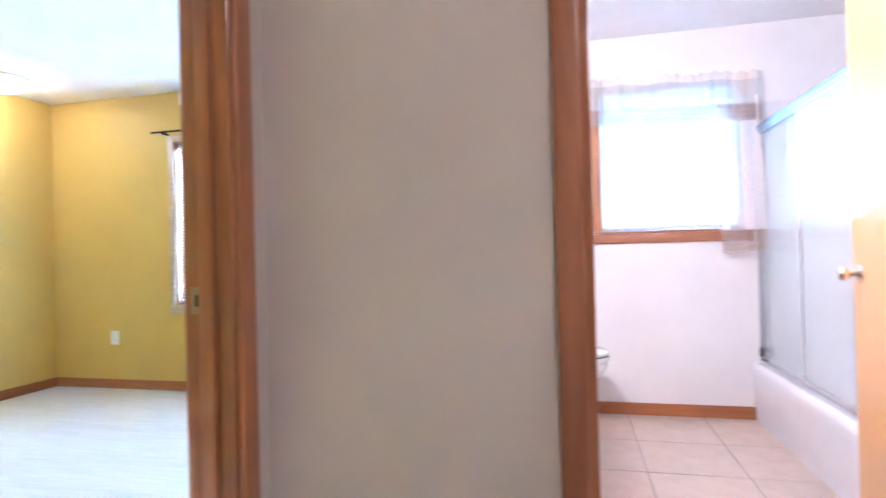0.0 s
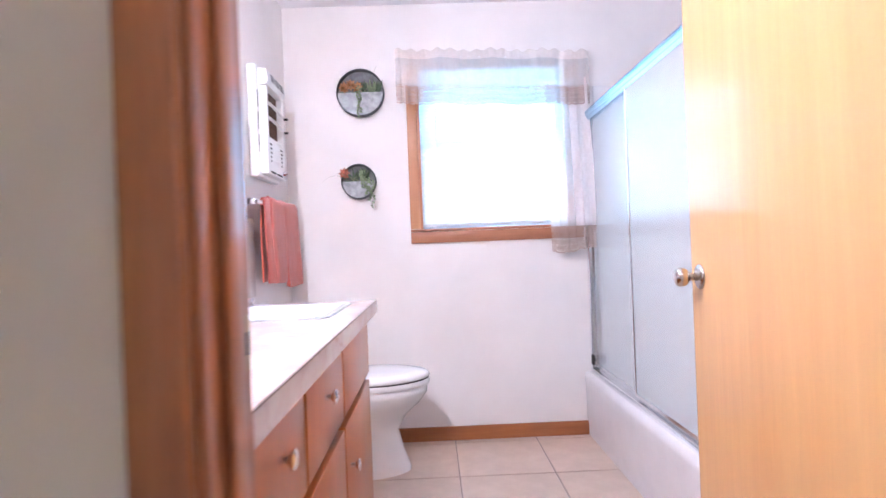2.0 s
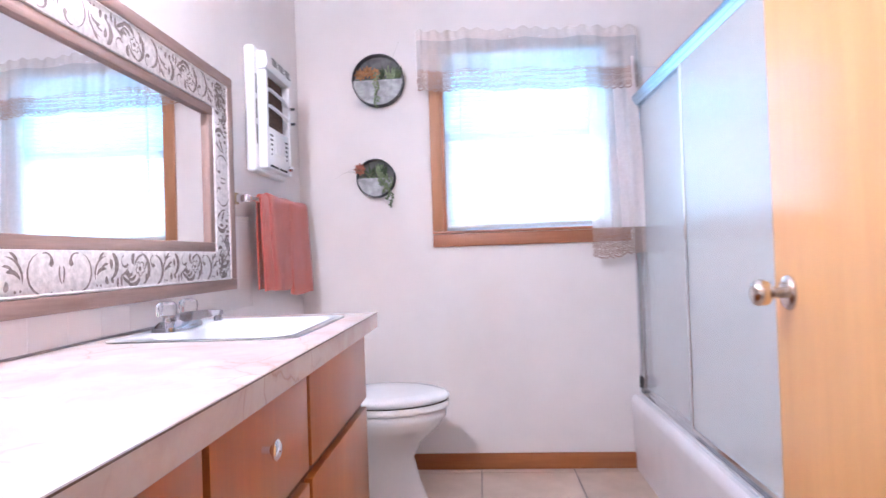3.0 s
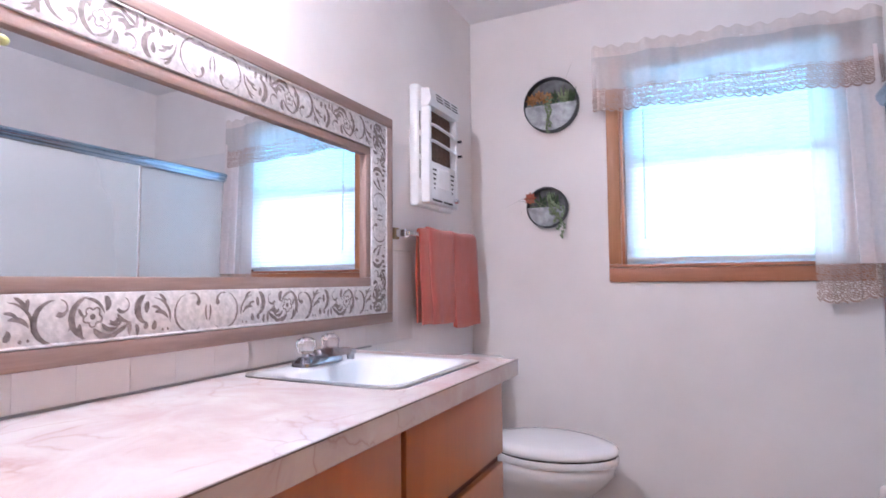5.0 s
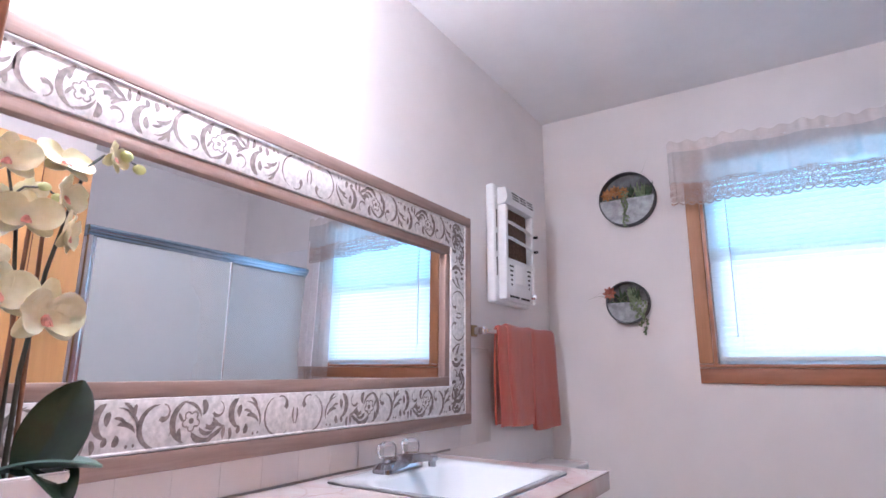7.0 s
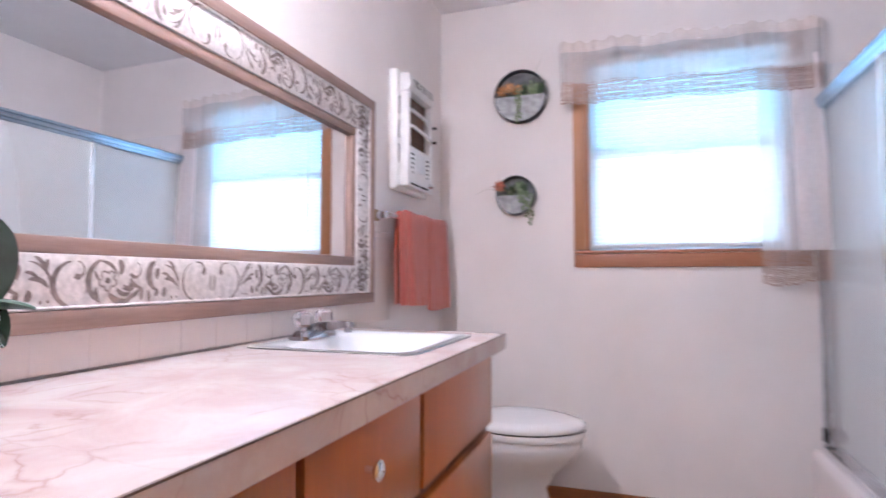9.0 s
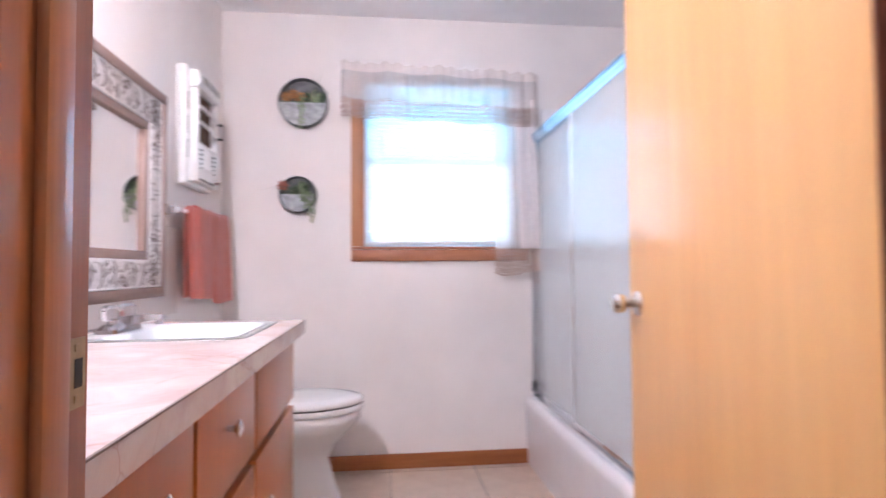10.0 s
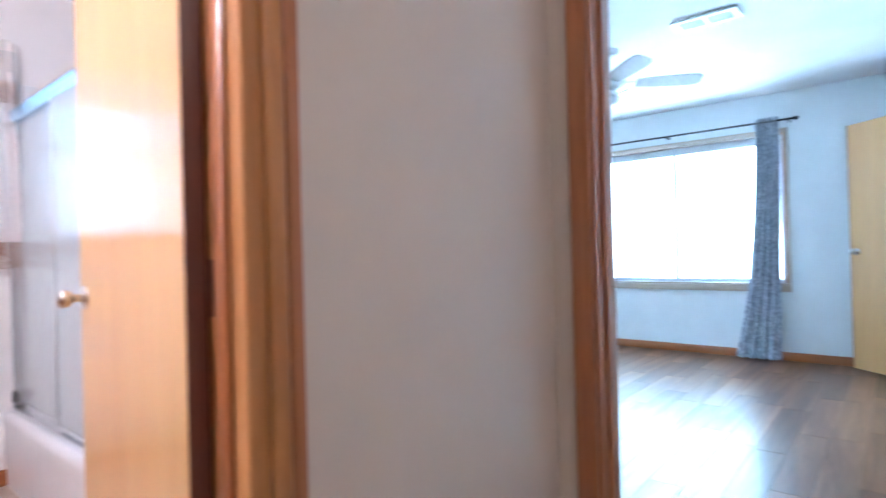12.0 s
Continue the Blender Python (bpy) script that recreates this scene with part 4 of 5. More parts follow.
# ---- lamps of the place ----
vl = thing("vanity_light", Matrix.Translation((0, 1.965, 2.105)), "chrome vanity light bar with round opal bulbs above the mirror", "wall lamp")
part("back_bar", boxed(0.0, 0.035, -0.165, 0.165, -0.035, 0.035, 0.008, 3), CHROME, vl, smooth=40)
LIT_BULB = glow("lit bulb", (1.0, 0.93, 0.905), BULB)
for y in (-0.11, 0.0, 0.11):
    part("socket", rod(bmesh.new(), (0.035, y, 0), (0.172, y, 0), 0.018), CHROME, vl, smooth=40)
    part("bulb", lathe(bmesh.new(), [(0.012, 0.0), (0.03, 0.012), (0.042, 0.035), (0.042, 0.055), (0.03, 0.078), (0.01, 0.088)], Matrix.Translation((0.170, y, 0)) @ Matrix.Rotation(radians(90), 4, "Y"), 20), LIT_BULB, vl, "lit round opal bulb", 60)


def dome_lamp(name, at, strength, label):
    d = thing(name, Matrix.Translation(at), label, "ceiling lamp")
    part("rim", lathe(bmesh.new(), [(0.15, 0.0), (0.15, -0.02), (0.14, -0.025)]), WHITE_METAL, d, smooth=40)
    part("dome", lathe(bmesh.new(), [(0.139, -0.024), (0.13, -0.06), (0.10, -0.09), (0.05, -0.108), (0.01, -0.112)]), glow("lit opal dome", (1.0, 0.91, 0.84), strength), d, "lit opal glass dome", 60)


dome_lamp("ceiling_lamp", (1.35, 0.10, H), HALL_DOME, "round opal ceiling lamp in the hall")
dome_lamp("ceiling_lamp", (-3.48, 3.46, H), YELLOW_DOME, "round opal ceiling lamp in the yellow room")

# ---- bathtub and sliding shower doors ----
TY0, TY1, RIM = 2.575, 3.998, 0.350
structure("wall_tub_end", boxed(1.70, BATH_E, BATH_S, TY0 - 0.002, 0, H), BATH_PAINT, "white painted wall at the foot of the bathtub", "wall")
closet = thing("door_4", Matrix(), "honey-coloured flush birch linen closet door beside the bathtub", "door")
closet["kind"] = "structure"
part("leaf", boxed(1.672, 1.6985, 1.86, TY0 - 0.012, 0.012, 2.10, 0.002), DOOR_WOOD, closet)
part("knob", lathe(bmesh.new(), [(0.008, 0), (0.007, 0.014), (0.015, 0.020), (0.016, 0.026), (0.009, 0.030)], Matrix.Translation((1.672, 1.92, 0.98)) @ Matrix.Rotation(radians(-90), 4, "Y"), 20), NICKEL, closet, "round satin metal knob", 45)


def ring_rect(x0, x1, y0, y1, r, z):
    return rounded(x0, x1, y0, y1, r, z, 5)


tub = thing("bathtub", Matrix(), "white enamelled bathtub with a plain apron along the wall", "bathtub")
ap = bmesh.new()
sheet(ap, [[(x, y, z) for y in (TY0, 2.9, 3.4, TY1)] for x, z in ((1.634, 0.0), (1.634, 0.05), (1.628, 0.10), (1.626, 0.27), (1.622, 0.315), (1.626, 0.340), (1.640, RIM))], 0.006)
part("apron", ap, TUB_ENAMEL, tub, "smooth white apron", 50)
part("basin", loft(bmesh.new(), [ring_rect(1.640, 2.436, TY0, TY1, 0.004, RIM), ring_rect(1.725, 2.37, TY0 + 0.08, TY1 - 0.09, 0.10, RIM), ring_rect(1.740, 2.355, TY0 + 0.10, TY1 - 0.11, 0.11, RIM - 0.03), ring_rect(1.79, 2.30, TY0 + 0.18, TY1 - 0.26, 0.13, 0.07), ring_rect(1.95, 2.15, 2.9, 3.4, 0.05, 0.06)], False), TUB_ENAMEL, tub, smooth=50)

surround = thing("tub_surround", Matrix(), "glossy white wall panels around the bathtub with a soap ledge", "wall panel")
part("panel", boxed(2.428, 2.439, TY0, TY1, RIM, 1.95, 0.002), TUB_ENAMEL, surround)
part("panel", boxed(1.72, 2.427, TY1 - 0.010, TY1, RIM, 1.95, 0.002), TUB_ENAMEL, surround)
part("panel", boxed(1.72, 2.427, TY0, TY0 + 0.010, RIM, 1.95, 0.002), TUB_ENAMEL, surround)
part("soap_ledge", boxed(2.33, 2.427, 3.60, 3.985, 1.18, 1.21, 0.012, 3), TUB_ENAMEL, surround, "moulded soap ledge", 50)


def misted(name):
    """Clear shower glass with a faint water-worn mist."""
    m, n, l, b = nodes_of(name)
    v = coords(n, l)
    b.inputs["Base Color"].default_value = (0.97, 0.985, 0.985, 1)
    b.inputs["IOR"].default_value = 1.33
    b.inputs["Transmission Weight"].default_value = 0.74
    l.new(ramp(n, l, noise_node(n, l, v, 5.0, 4), [(0.3, (0.20, 0.20, 0.20)), (0.7, (0.27, 0.27, 0.27))]), b.inputs["Roughness"])
    b.inputs["Coat Weight"].default_value, b.inputs["Coat Roughness"].default_value = 0.2, 0.10
    return m


MIST = misted("lightly misted shower glass")
HEADER_Z = 1.772
sd = thing("shower_door", Matrix(), "sliding glass tub doors in an aluminium frame on the tub rim", "shower door")
# Blue of the window's reflection is mixed into the header's base colour.
ANODISED = brushed("aluminium tinted with the window's blue reflection", (0.48, 0.63, 0.77), 0.22)
header_profile = [(1.704, 0.024), (1.660, 0.024), (1.652, 0.020), (1.649, 0.012), (1.650, 0.008), (1.653, 0.006), (1.650, 0.003), (1.652, -0.006), (1.656, -0.012), (1.659, -0.014), (1.657, -0.017), (1.660, -0.024), (1.666, -0.030), (1.704, -0.030)]
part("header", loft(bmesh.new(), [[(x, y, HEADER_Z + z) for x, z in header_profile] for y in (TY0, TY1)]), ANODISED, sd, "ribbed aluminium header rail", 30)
part("bottom_track", boxed(1.654, 1.704, TY0, TY1, RIM, RIM + 0.020, 0.003), ALUMINIUM, sd)
part("track_ridge", boxed(1.677, 1.681, TY0, TY1, RIM + 0.020, RIM + 0.030), ALUMINIUM, sd)
for y0, y1 in ((TY0, TY0 + 0.024), (TY1 - 0.026, TY1)):
    part("side_jamb", boxed(1.656, 1.702, y0, y1, RIM + 0.021, HEADER_Z - 0.023, 0.003), ALUMINIUM, sd)
for x, y0, y1 in ((1.686, 3.270, TY1 - 0.030), (1.668, TY0 + 0.028, 3.352)):
    p = part("glass_panel", boxed(x, x + 0.006, y0, y1, RIM + 0.034, HEADER_Z - 0.024), MIST, sd, "clear glass panel")
    p.visible_shadow = False
    for a, b in ((y0 - 0.001, y0 + 0.014), (y1 - 0.014, y1 + 0.001)):
        part("stile", boxed(x - 0.005, x + 0.011, a, b, RIM + 0.032, HEADER_Z - 0.026, 0.002), ALUMINIUM, p)
    part("bottom_rail", boxed(x - 0.004, x + 0.010, y0 + 0.014, y1 - 0.014, RIM + 0.032, RIM + 0.046), ALUMINIUM, p)
part("bumper", boxed(1.650, 1.664, TY1 - 0.050, TY1 - 0.024, 0.395, 0.450, 0.003), BLACK_GAP, sd, "black rubber bumper")
part("bumper_knob", boxed(1.648, 1.662, TY1 - 0.066, TY1 - 0.051, 0.418, 0.442, 0.003), BLACK_GAP, sd, "black rubber bumper")

# ---- toilet ----
toi = thing("toilet", Matrix.Translation((0, 3.625, 0)), "white porcelain toilet with closed lid beside the vanity", "toilet")


def oval(cx, rx_front, rx_back, ry, z, n=32):
    out = []
    for k in range(n):
        a = k * math.tau / n
        c, s = math.cos(a), math.sin(a)
        out.append((cx + (rx_front if c > 0 else rx_back) * c, ry * s * (1 - 0.10 * max(0, c) ** 2), z))
    return out


part("bowl", loft(bmesh.new(), [oval(0.42, 0.225, 0.19, 0.125, 0.0), oval(0.42, 0.225, 0.19, 0.122, 0.02), oval(0.42, 0.195, 0.19, 0.102, 0.10), oval(0.43, 0.160, 0.20, 0.10, 0.20), oval(0.44, 0.19, 0.21, 0.120, 0.27), oval(0.46, 0.24, 0.22, 0.16, 0.33), oval(0.47, 0.265, 0.22, 0.18, 0.375), oval(0.47, 0.268, 0.22, 0.182, 0.412), oval(0.47, 0.262, 0.215, 0.178, 0.418)]), PORCELAIN, toi, smooth=50)
part("seat", loft(bmesh.new(), [oval(0.475, 0.272, 0.22, 0.187, 0.4185), oval(0.475, 0.275, 0.22, 0.190, 0.426), oval(0.475, 0.275, 0.22, 0.190, 0.440), oval(0.475, 0.270, 0.22, 0.186, 0.446)]), PORCELAIN, toi, "white toilet seat", 50)
part("lid", loft(bmesh.new(), [oval(0.475, 0.272, 0.23, 0.188, 0.4525), oval(0.475, 0.276, 0.23, 0.191, 0.458), oval(0.475, 0.275, 0.23, 0.190, 0.468), oval(0.475, 0.262, 0.225, 0.180, 0.479), oval(0.475, 0.20, 0.17, 0.14, 0.486), oval(0.475, 0.09, 0.08, 0.06, 0.488)]), PORCELAIN, toi, "closed white lid", 50)
# Black disc draws the shade between seat and lid.
part("gap_shadow", loft(bmesh.new(), [oval(0.475, 0.271, 0.218, 0.187, 0.4461), oval(0.475, 0.271, 0.218, 0.187, 0.4524)]), BLACK_GAP, toi, "black disc for the painted gap shade under the lid")
part("tank", boxed(0.012, 0.205, -0.235, 0.235, 0.385, 0.735, 0.022, 4), PORCELAIN, toi, smooth=50)
part("tank_lid", boxed(0.008, 0.215, -0.245, 0.245, 0.736, 0.768, 0.010, 3), PORCELAIN, toi, "white tank lid", 50)
part("flush_lever", tube(bmesh.new(), [(0.208, -0.17, 0.68), (0.222, -0.17, 0.68), (0.226, -0.15, 0.678), (0.226, -0.10, 0.672)], 0.006), CHROME, toi, "chrome flush lever", 50)
part("rear_foot", boxed(0.10, 0.26, -0.10, 0.10, 0.0, 0.385, 0.03, 3), PORCELAIN, toi, smooth=50)
part("bolt_cap", lathe(bmesh.new(), [(0.014, 0.0), (0.012, 0.012), (0.005, 0.017)], Matrix.Translation((0.36, -0.128, 0.0)), 14), PORCELAIN, toi, smooth=50)

# ---- sheer curtains with lace ----
SHEER = sheer("ivory sheer voile", (0.99, 0.95, 0.93), 0.36, 0.46)
SHEER_DENSE = sheer("gathered ivory voile", (1.0, 0.92, 0.90), 0.45, 0.10)
LACE = sheer("ecru lace thread", (0.47, 0.35, 0.295), 0.10, 0.0)
RUFFLE = sheer("ecru gathered voile", (0.88, 0.80, 0.755), 0.25, 0.2)


def ribbon(bm, pts, w, place):
    """A flat thread in a cloth's own plane (u across, v up), laid on the cloth by place(u, v)."""
    lft, rgt = [], []
    closed = (Vector(pts[0]) - Vector(pts[-1])).length < 1e-6
    for k, p in enumerate(pts):
        a, b = Vector(pts[k - 1] if k else (pts[-2] if closed else p)), Vector(pts[k + 1] if k + 1 < len(pts) else (pts[1] if closed else p))
        d = (b - a).normalized()
        nx, ny = -d.y * w / 2, d.x * w / 2
        lft.append(bm.verts.new(place(p[0] + nx, p[1] + ny))), rgt.append(bm.verts.new(place(p[0] - nx, p[1] - ny)))
    for k in range(len(pts) - 1):
        bm.faces.new((lft[k], lft[k + 1], rgt[k + 1], rgt[k]))


def lace_band(bm, u0, u1, v0, v1, place, cell=0.036, w=0.0042):
    """Openwork lace: scalloped borders and staggered rows of six-petalled ring flowers joined by small rings."""
    n, h = max(1, round((u1 - u0) / cell)), v1 - v0
    rows = max(1, round(h / 0.038))
    c, d = (u1 - u0) / n, (h - 0.016) / rows

    def ring(x, y, rx, ry, width, steps=7):
        pts = [(min(u1, max(u0, x + rx * math.cos(a * math.tau / steps))), y + ry * math.sin(a * math.tau / steps)) for a in range(steps + 1)]
        if (Vector(pts[0]) - Vector(pts[2])).length > 0.002:
            ribbon(bm, pts, width, place)
    for top, base, sink, width in ((v1, -0.003, 0.004, 1.6), (v1 - 0.009, 0.0, 0.002, 1.0), (v0, 0.010, -0.011, 1.7)):
        ribbon(bm, [(u0 + (u1 - u0) * k / (8 * n), top + base + sink * abs(math.sin(math.pi * k / 8))) for k in range(8 * n + 1)], w * width, place)
    for row in range(rows):
        for k in range(n + row % 2):
            cx, cy = u0 + c * (k + 0.5 - 0.5 * (row % 2)), v0 + 0.009 + d * (row + 0.5)
            cx = min(u1 - 0.004, max(u0 + 0.004, cx))
            ring(cx, cy, 0.13 * c, 0.13 * d, w)
            for p in range(6):
                a = p * math.tau / 6 + 0.35 * ((k + row) % 3)
                ring(cx + 0.31 * c * math.cos(a), cy + 0.31 * d * math.sin(a), 0.15 * c, 0.15 * d, w)
            ring(cx + 0.5 * c, cy + 0.36 * d, 0.10 * c, 0.10 * d, w * 0.9, 6)
            ring(cx + 0.5 * c, cy - 0.36 * d, 0.10 * c, 0.10 * d, w * 0.9, 6)


VX0, VX1, VTOP, VLACE, VBOT = 0.622, 1.690, 2.150, 1.962, 1.868
VY = 3.915


def valance_at(u, v):
    """Where the valance's cloth lies: returns to the wall at both ends, soft gathers."""
    t = (u - VX0) / (VX1 - VX0)
    depth = VY + 0.0035 * math.sin(u * 58 + 1.5 * math.sin(u * 13)) + 0.0016 * math.sin(u * 131 + v * 5)
    edge = min(t, 1 - t) * (VX1 - VX0)
    if edge < 0.03:
        depth = VY + (3.945 - VY) * (1 - edge / 0.03) ** 1.5
    return (u, depth, v - 0.035 * t + 0.006 * math.sin(u * 23))


rod_thing = thing("curtain_rod", Matrix(), "white curtain rod over the bathroom window", "curtain rod")
part("rod", tube(bmesh.new(), [(VX0 + 0.02, 3.995, 2.122), (VX0 + 0.02, 3.94, 2.122), (VX0 + 0.05, 3.925, 2.121), (VX1 - 0.05, 3.925, 2.090), (VX1 - 0.02, 3.94, 2.089), (VX1 - 0.02, 3.995, 2.089)], 0.006), WHITE_METAL, rod_thing, smooth=50)
val = thing("valance", Matrix(), "ivory sheer window valance with an ecru lace border", "curtain")
NU = 170
part("ruffle", sheet(bmesh.new(), [[(lambda p: (p[0], p[1] - 0.0015 * math.sin(u * 0.9), p[2] + (0.007 * math.sin(u * 0.55) if row == 0 else 0)))(valance_at(VX0 + (VX1 - VX0) * u / NU, v)) for u in range(NU + 1)] for row, v in enumerate((VTOP + 0.012, VTOP - 0.004, VTOP - 0.022))]), RUFFLE, val, "gathered heading ruffle", 60)
part("heading", sheet(bmesh.new(), [[valance_at(VX0 + (VX1 - VX0) * u / NU, v) for u in range(NU + 1)] for v in (VTOP - 0.0222, VTOP - 0.036)]), RUFFLE, val, "stitched rod pocket", 60)
part("cloth", sheet(bmesh.new(), [[valance_at(VX0 + (VX1 - VX0) * u / NU, v) for u in range(NU + 1)] for v in (VTOP - 0.0362, VTOP - 0.08, VTOP - 0.13, VLACE)]), SHEER, val, "ivory sheer cloth", 60)
band = bmesh.new()
lace_band(band, VX0 + 0.002, VX1 - 0.002, VBOT, VLACE + 0.004, lambda u, v: valance_at(u, v))
part("lace_border", band, LACE, val, "ecru openwork lace border")


def curtain_at(u, v):
    """Side curtain: u 0..1 across, v height; gathered above, flaring below."""
    t = (2.06 - v) / 1.03
    left, right = 1.445 - 0.008 * t, 1.655 + 0.062 * t
    gather = 0.25 + 0.75 * min(1.0, max(0.0, (u - 0.35) / 0.2))
    fold = gather * 0.008 * math.sin(u * 24 + 0.8 * math.sin(t * 3)) + gather * 0.003 * math.sin(u * 57 + t * 2)
    return (left + (right - left) * u + 0.006 * math.sin(u * 40 + t), 3.935 + fold - 0.015 * t, v)


cur = thing("curtain", Matrix(), "ivory sheer side curtain with a wide lace hem beside the shower", "curtain")
part("cloth", sheet(bmesh.new(), [[curtain_at(k / 60, 1.98 - (1.98 - 1.168) * r / 24) for k in range(61)] for r in range(25)]), SHEER, cur, "gathered sheer cloth", 60)
part("leading_fold", sheet(bmesh.new(), [[(lambda p: (p[0], p[1] - 0.008, p[2]))(curtain_at(0.50 + 0.50 * k / 30, 1.98 - (1.98 - 1.168) * r / 24)) for k in range(31)] for r in range(25)]), SHEER_DENSE, cur, "dense gathered folds", 60)
hem = bmesh.new()
lace_band(hem, 0.0, 0.46, 1.035, 1.172, lambda u, v: curtain_at(min(1, max(0, u / 0.46)), v - 0.012 * math.sin(u * 13)), 0.044, 0.0046)
part("lace_hem", hem, LACE, cur, "wide ecru lace hem")

# ---- round wall planters with succulents ----
TIN = plain("galvanised tin", (0.31, 0.315, 0.325), 0.5, 0.25, 30, 0.3, 0.1)
SLATE = plain("dark slate tin", (0.13, 0.13, 0.135), 0.6, 0.2, 25, 0.4, 0.1)
DARK_RIM = plain("dark iron rim", (0.085, 0.085, 0.09), 0.5, 0.7, 60, 0.2)
ROSE_LEAF = plain("russet succulent", (0.40, 0.19, 0.075), 0.6, 0, 80, 0.3)
PINK_LEAF = plain("coral succulent", (0.46, 0.15, 0.10), 0.6, 0, 80, 0.25)
GREEN_LEAF = plain("grey-green succulent", (0.20, 0.26, 0.14), 0.55, 0, 80, 0.3)
DARK_GREEN = plain("dark green foliage", (0.05, 0.085, 0.04), 0.6, 0, 80, 0.3)
GRASS = plain("dry grass blade", (0.22, 0.22, 0.14), 0.7, 0, 80, 0.3)


def petal(bm, base, way, length, width, cup=0.2, up=Vector((0, -1, 0)), n=5):
    """A cupped leaf with a pointed tip."""
    b, d = Vector(base), Vector(way).normalized()
    side = d.cross(up)
    side = side.normalized() if side.length > 1e-4 else Vector((1, 0, 0))
    nrm = side.cross(d)
    rows = []
    for k in range(n + 1):
        t = k / n
        w = width * math.sin(math.pi * (0.12 + 0.88 * t) ** 0.8) ** 0.8 if k < n else 0.0005
        c = b + d * length * t + nrm * (cup * length * t * t)
        rows.append([c - side * w / 2 + nrm * w * 0.18, c, c + side * w / 2 + nrm * w * 0.18])
    return sheet(bm, rows, 0.0012)


def rosette(bm, centre, r, layers=3, seed=1):
    rng = random.Random(seed)
    for lay in range(layers):
        n = 8 - lay
        for k in range(n):
            a = k * math.tau / n + lay * 0.4 + rng.uniform(-0.1, 0.1)
            lift = 0.25 + 0.45 * lay
            petal(bm, centre, (math.cos(a), -lift, math.sin(a)), r * (1 - 0.22 * lay), r * 0.55, 0.15, n=3)


def string_of_pearls(bm, x, z, drop, y, seed):
    rng = random.Random(seed)
    pts = [(x + 0.006 * math.sin(k * 0.9 + seed), y - 0.004 * math.sin(k * 0.5), z - drop * k / 14) for k in range(15)]
    tube(bm, pts, 0.0012, 5)
    for px, py, pz in pts:
        for _ in range(2):
            bmesh.ops.create_icosphere(bm, subdivisions=1, radius=rng.uniform(0.004, 0.006), matrix=Matrix.Translation((px + rng.uniform(-0.007, 0.007), py + rng.uniform(-0.006, 0.004), pz + rng.uniform(-0.004, 0.004))))


def wall_planter(name, x, z, r, label, kind):
    p = thing(name, Matrix.Translation((x, BATH_N, z)), label, "wall planter", "round planters on the wall")
    back = Matrix.Rotation(radians(90), 4, "X")
    part("back_disc", lathe(bmesh.new(), [(r - 0.003, 0.001), (r - 0.003, 0.004)], back, 40), SLATE, p, "dark slate-coloured back disc", 40)
    rim = bmesh.new()
    loft(rim, [[(q * math.cos(k * math.tau / 40), -d, q * math.sin(k * math.tau / 40)) for k in range(40)] for q, d in ((r, 0.001), (r, 0.044), (r - 0.0015, 0.046), (r - 0.004, 0.045), (r - 0.004, 0.001))], False)
    part("rim", rim, DARK_RIM, p, "dark iron rim", 40)
    front = bmesh.new()
    pts = [(-(r - 0.006) * math.cos(radians(a)), (r - 0.006) * -math.sin(radians(a))) for a in range(0, 181, 9)]
    vs = [front.verts.new((a, -0.041, b + 0.0)) for a, b in pts]
    f = front.faces.new(vs)
    front.normal_update()
    bmesh.ops.solidify(front, geom=[f], thickness=0.003)
    part("pocket", front, TIN, p, "galvanised half-round pocket front")
    part("moss", boxed(-(r - 0.02), r - 0.02, -0.038, -0.006, -0.02, 0.004), DARK_GREEN, p, "dark moss")
    rng = random.Random(kind)
    for k in range(3 if kind == 1 else 1):
        bm = bmesh.new()
        cx = (-0.085 + 0.036 * k) if kind == 1 else -0.075
        rosette(bm, (cx, -0.040, 0.026 + 0.012 * (k % 2) + (0.018 if kind == 2 else 0)), 0.034, 3, k)
        part("succulent", bm, (ROSE_LEAF if kind == 1 else PINK_LEAF), p, "russet rosette succulent")
    for k in range(3):
        bm = bmesh.new()
        cx = (0.03 + 0.034 * k) if kind == 1 else (-0.02 + 0.035 * k)
        for j in range(9):
            petal(bm, (cx + rng.uniform(-0.012, 0.012), -0.035, 0.0), (rng.uniform(-0.5, 0.5), rng.uniform(-0.5, 0.1), 1), rng.uniform(0.04, 0.075), 0.012, 0.25, n=3)
        part("foliage", bm, DARK_GREEN if k != 1 else GREEN_LEAF, p, "dark green leaves")
    strands = ((-0.014, 0.03, 0.17, 1), (-0.002, 0.02, 0.13, 2)) if kind == 1 else tuple((0.028 + 0.017 * j, 0.035 - 0.012 * j, 0.07 + 0.025 * j, j + 3) for j in range(4))
    for x0, z0, drop, seed in strands:
        bm = bmesh.new()
        string_of_pearls(bm, x0, z0, drop, -0.052, seed)
        part("pearl_strand", bm, GREEN_LEAF, p, "trailing green string of pearls")
    bm = bmesh.new()
    for j in range(6):
        a = rng.uniform(-0.9, 0.9) if j else 0.45
        ln = 0.20 if (j == 0 and kind == 1) else rng.uniform(0.08, 0.13)
        x0 = 0.03 if j == 0 else rng.uniform(-0.07, 0.05)
        tube(bm, [(x0 + math.sin(a) * ln * t + 0.05 * (t ** 2) * (1 if a > 0 else -1) * (j > 0), -0.05 - 0.02 * t, ln * math.cos(a) * t - (0.09 * t ** 3 if j else 0)) for t in (0, 0.25, 0.5, 0.75, 1)], lambda t: 0.0013 * (1.05 - t), 5)
    part("grass_tuft", bm, GRASS, p, "thin dry grass blades")


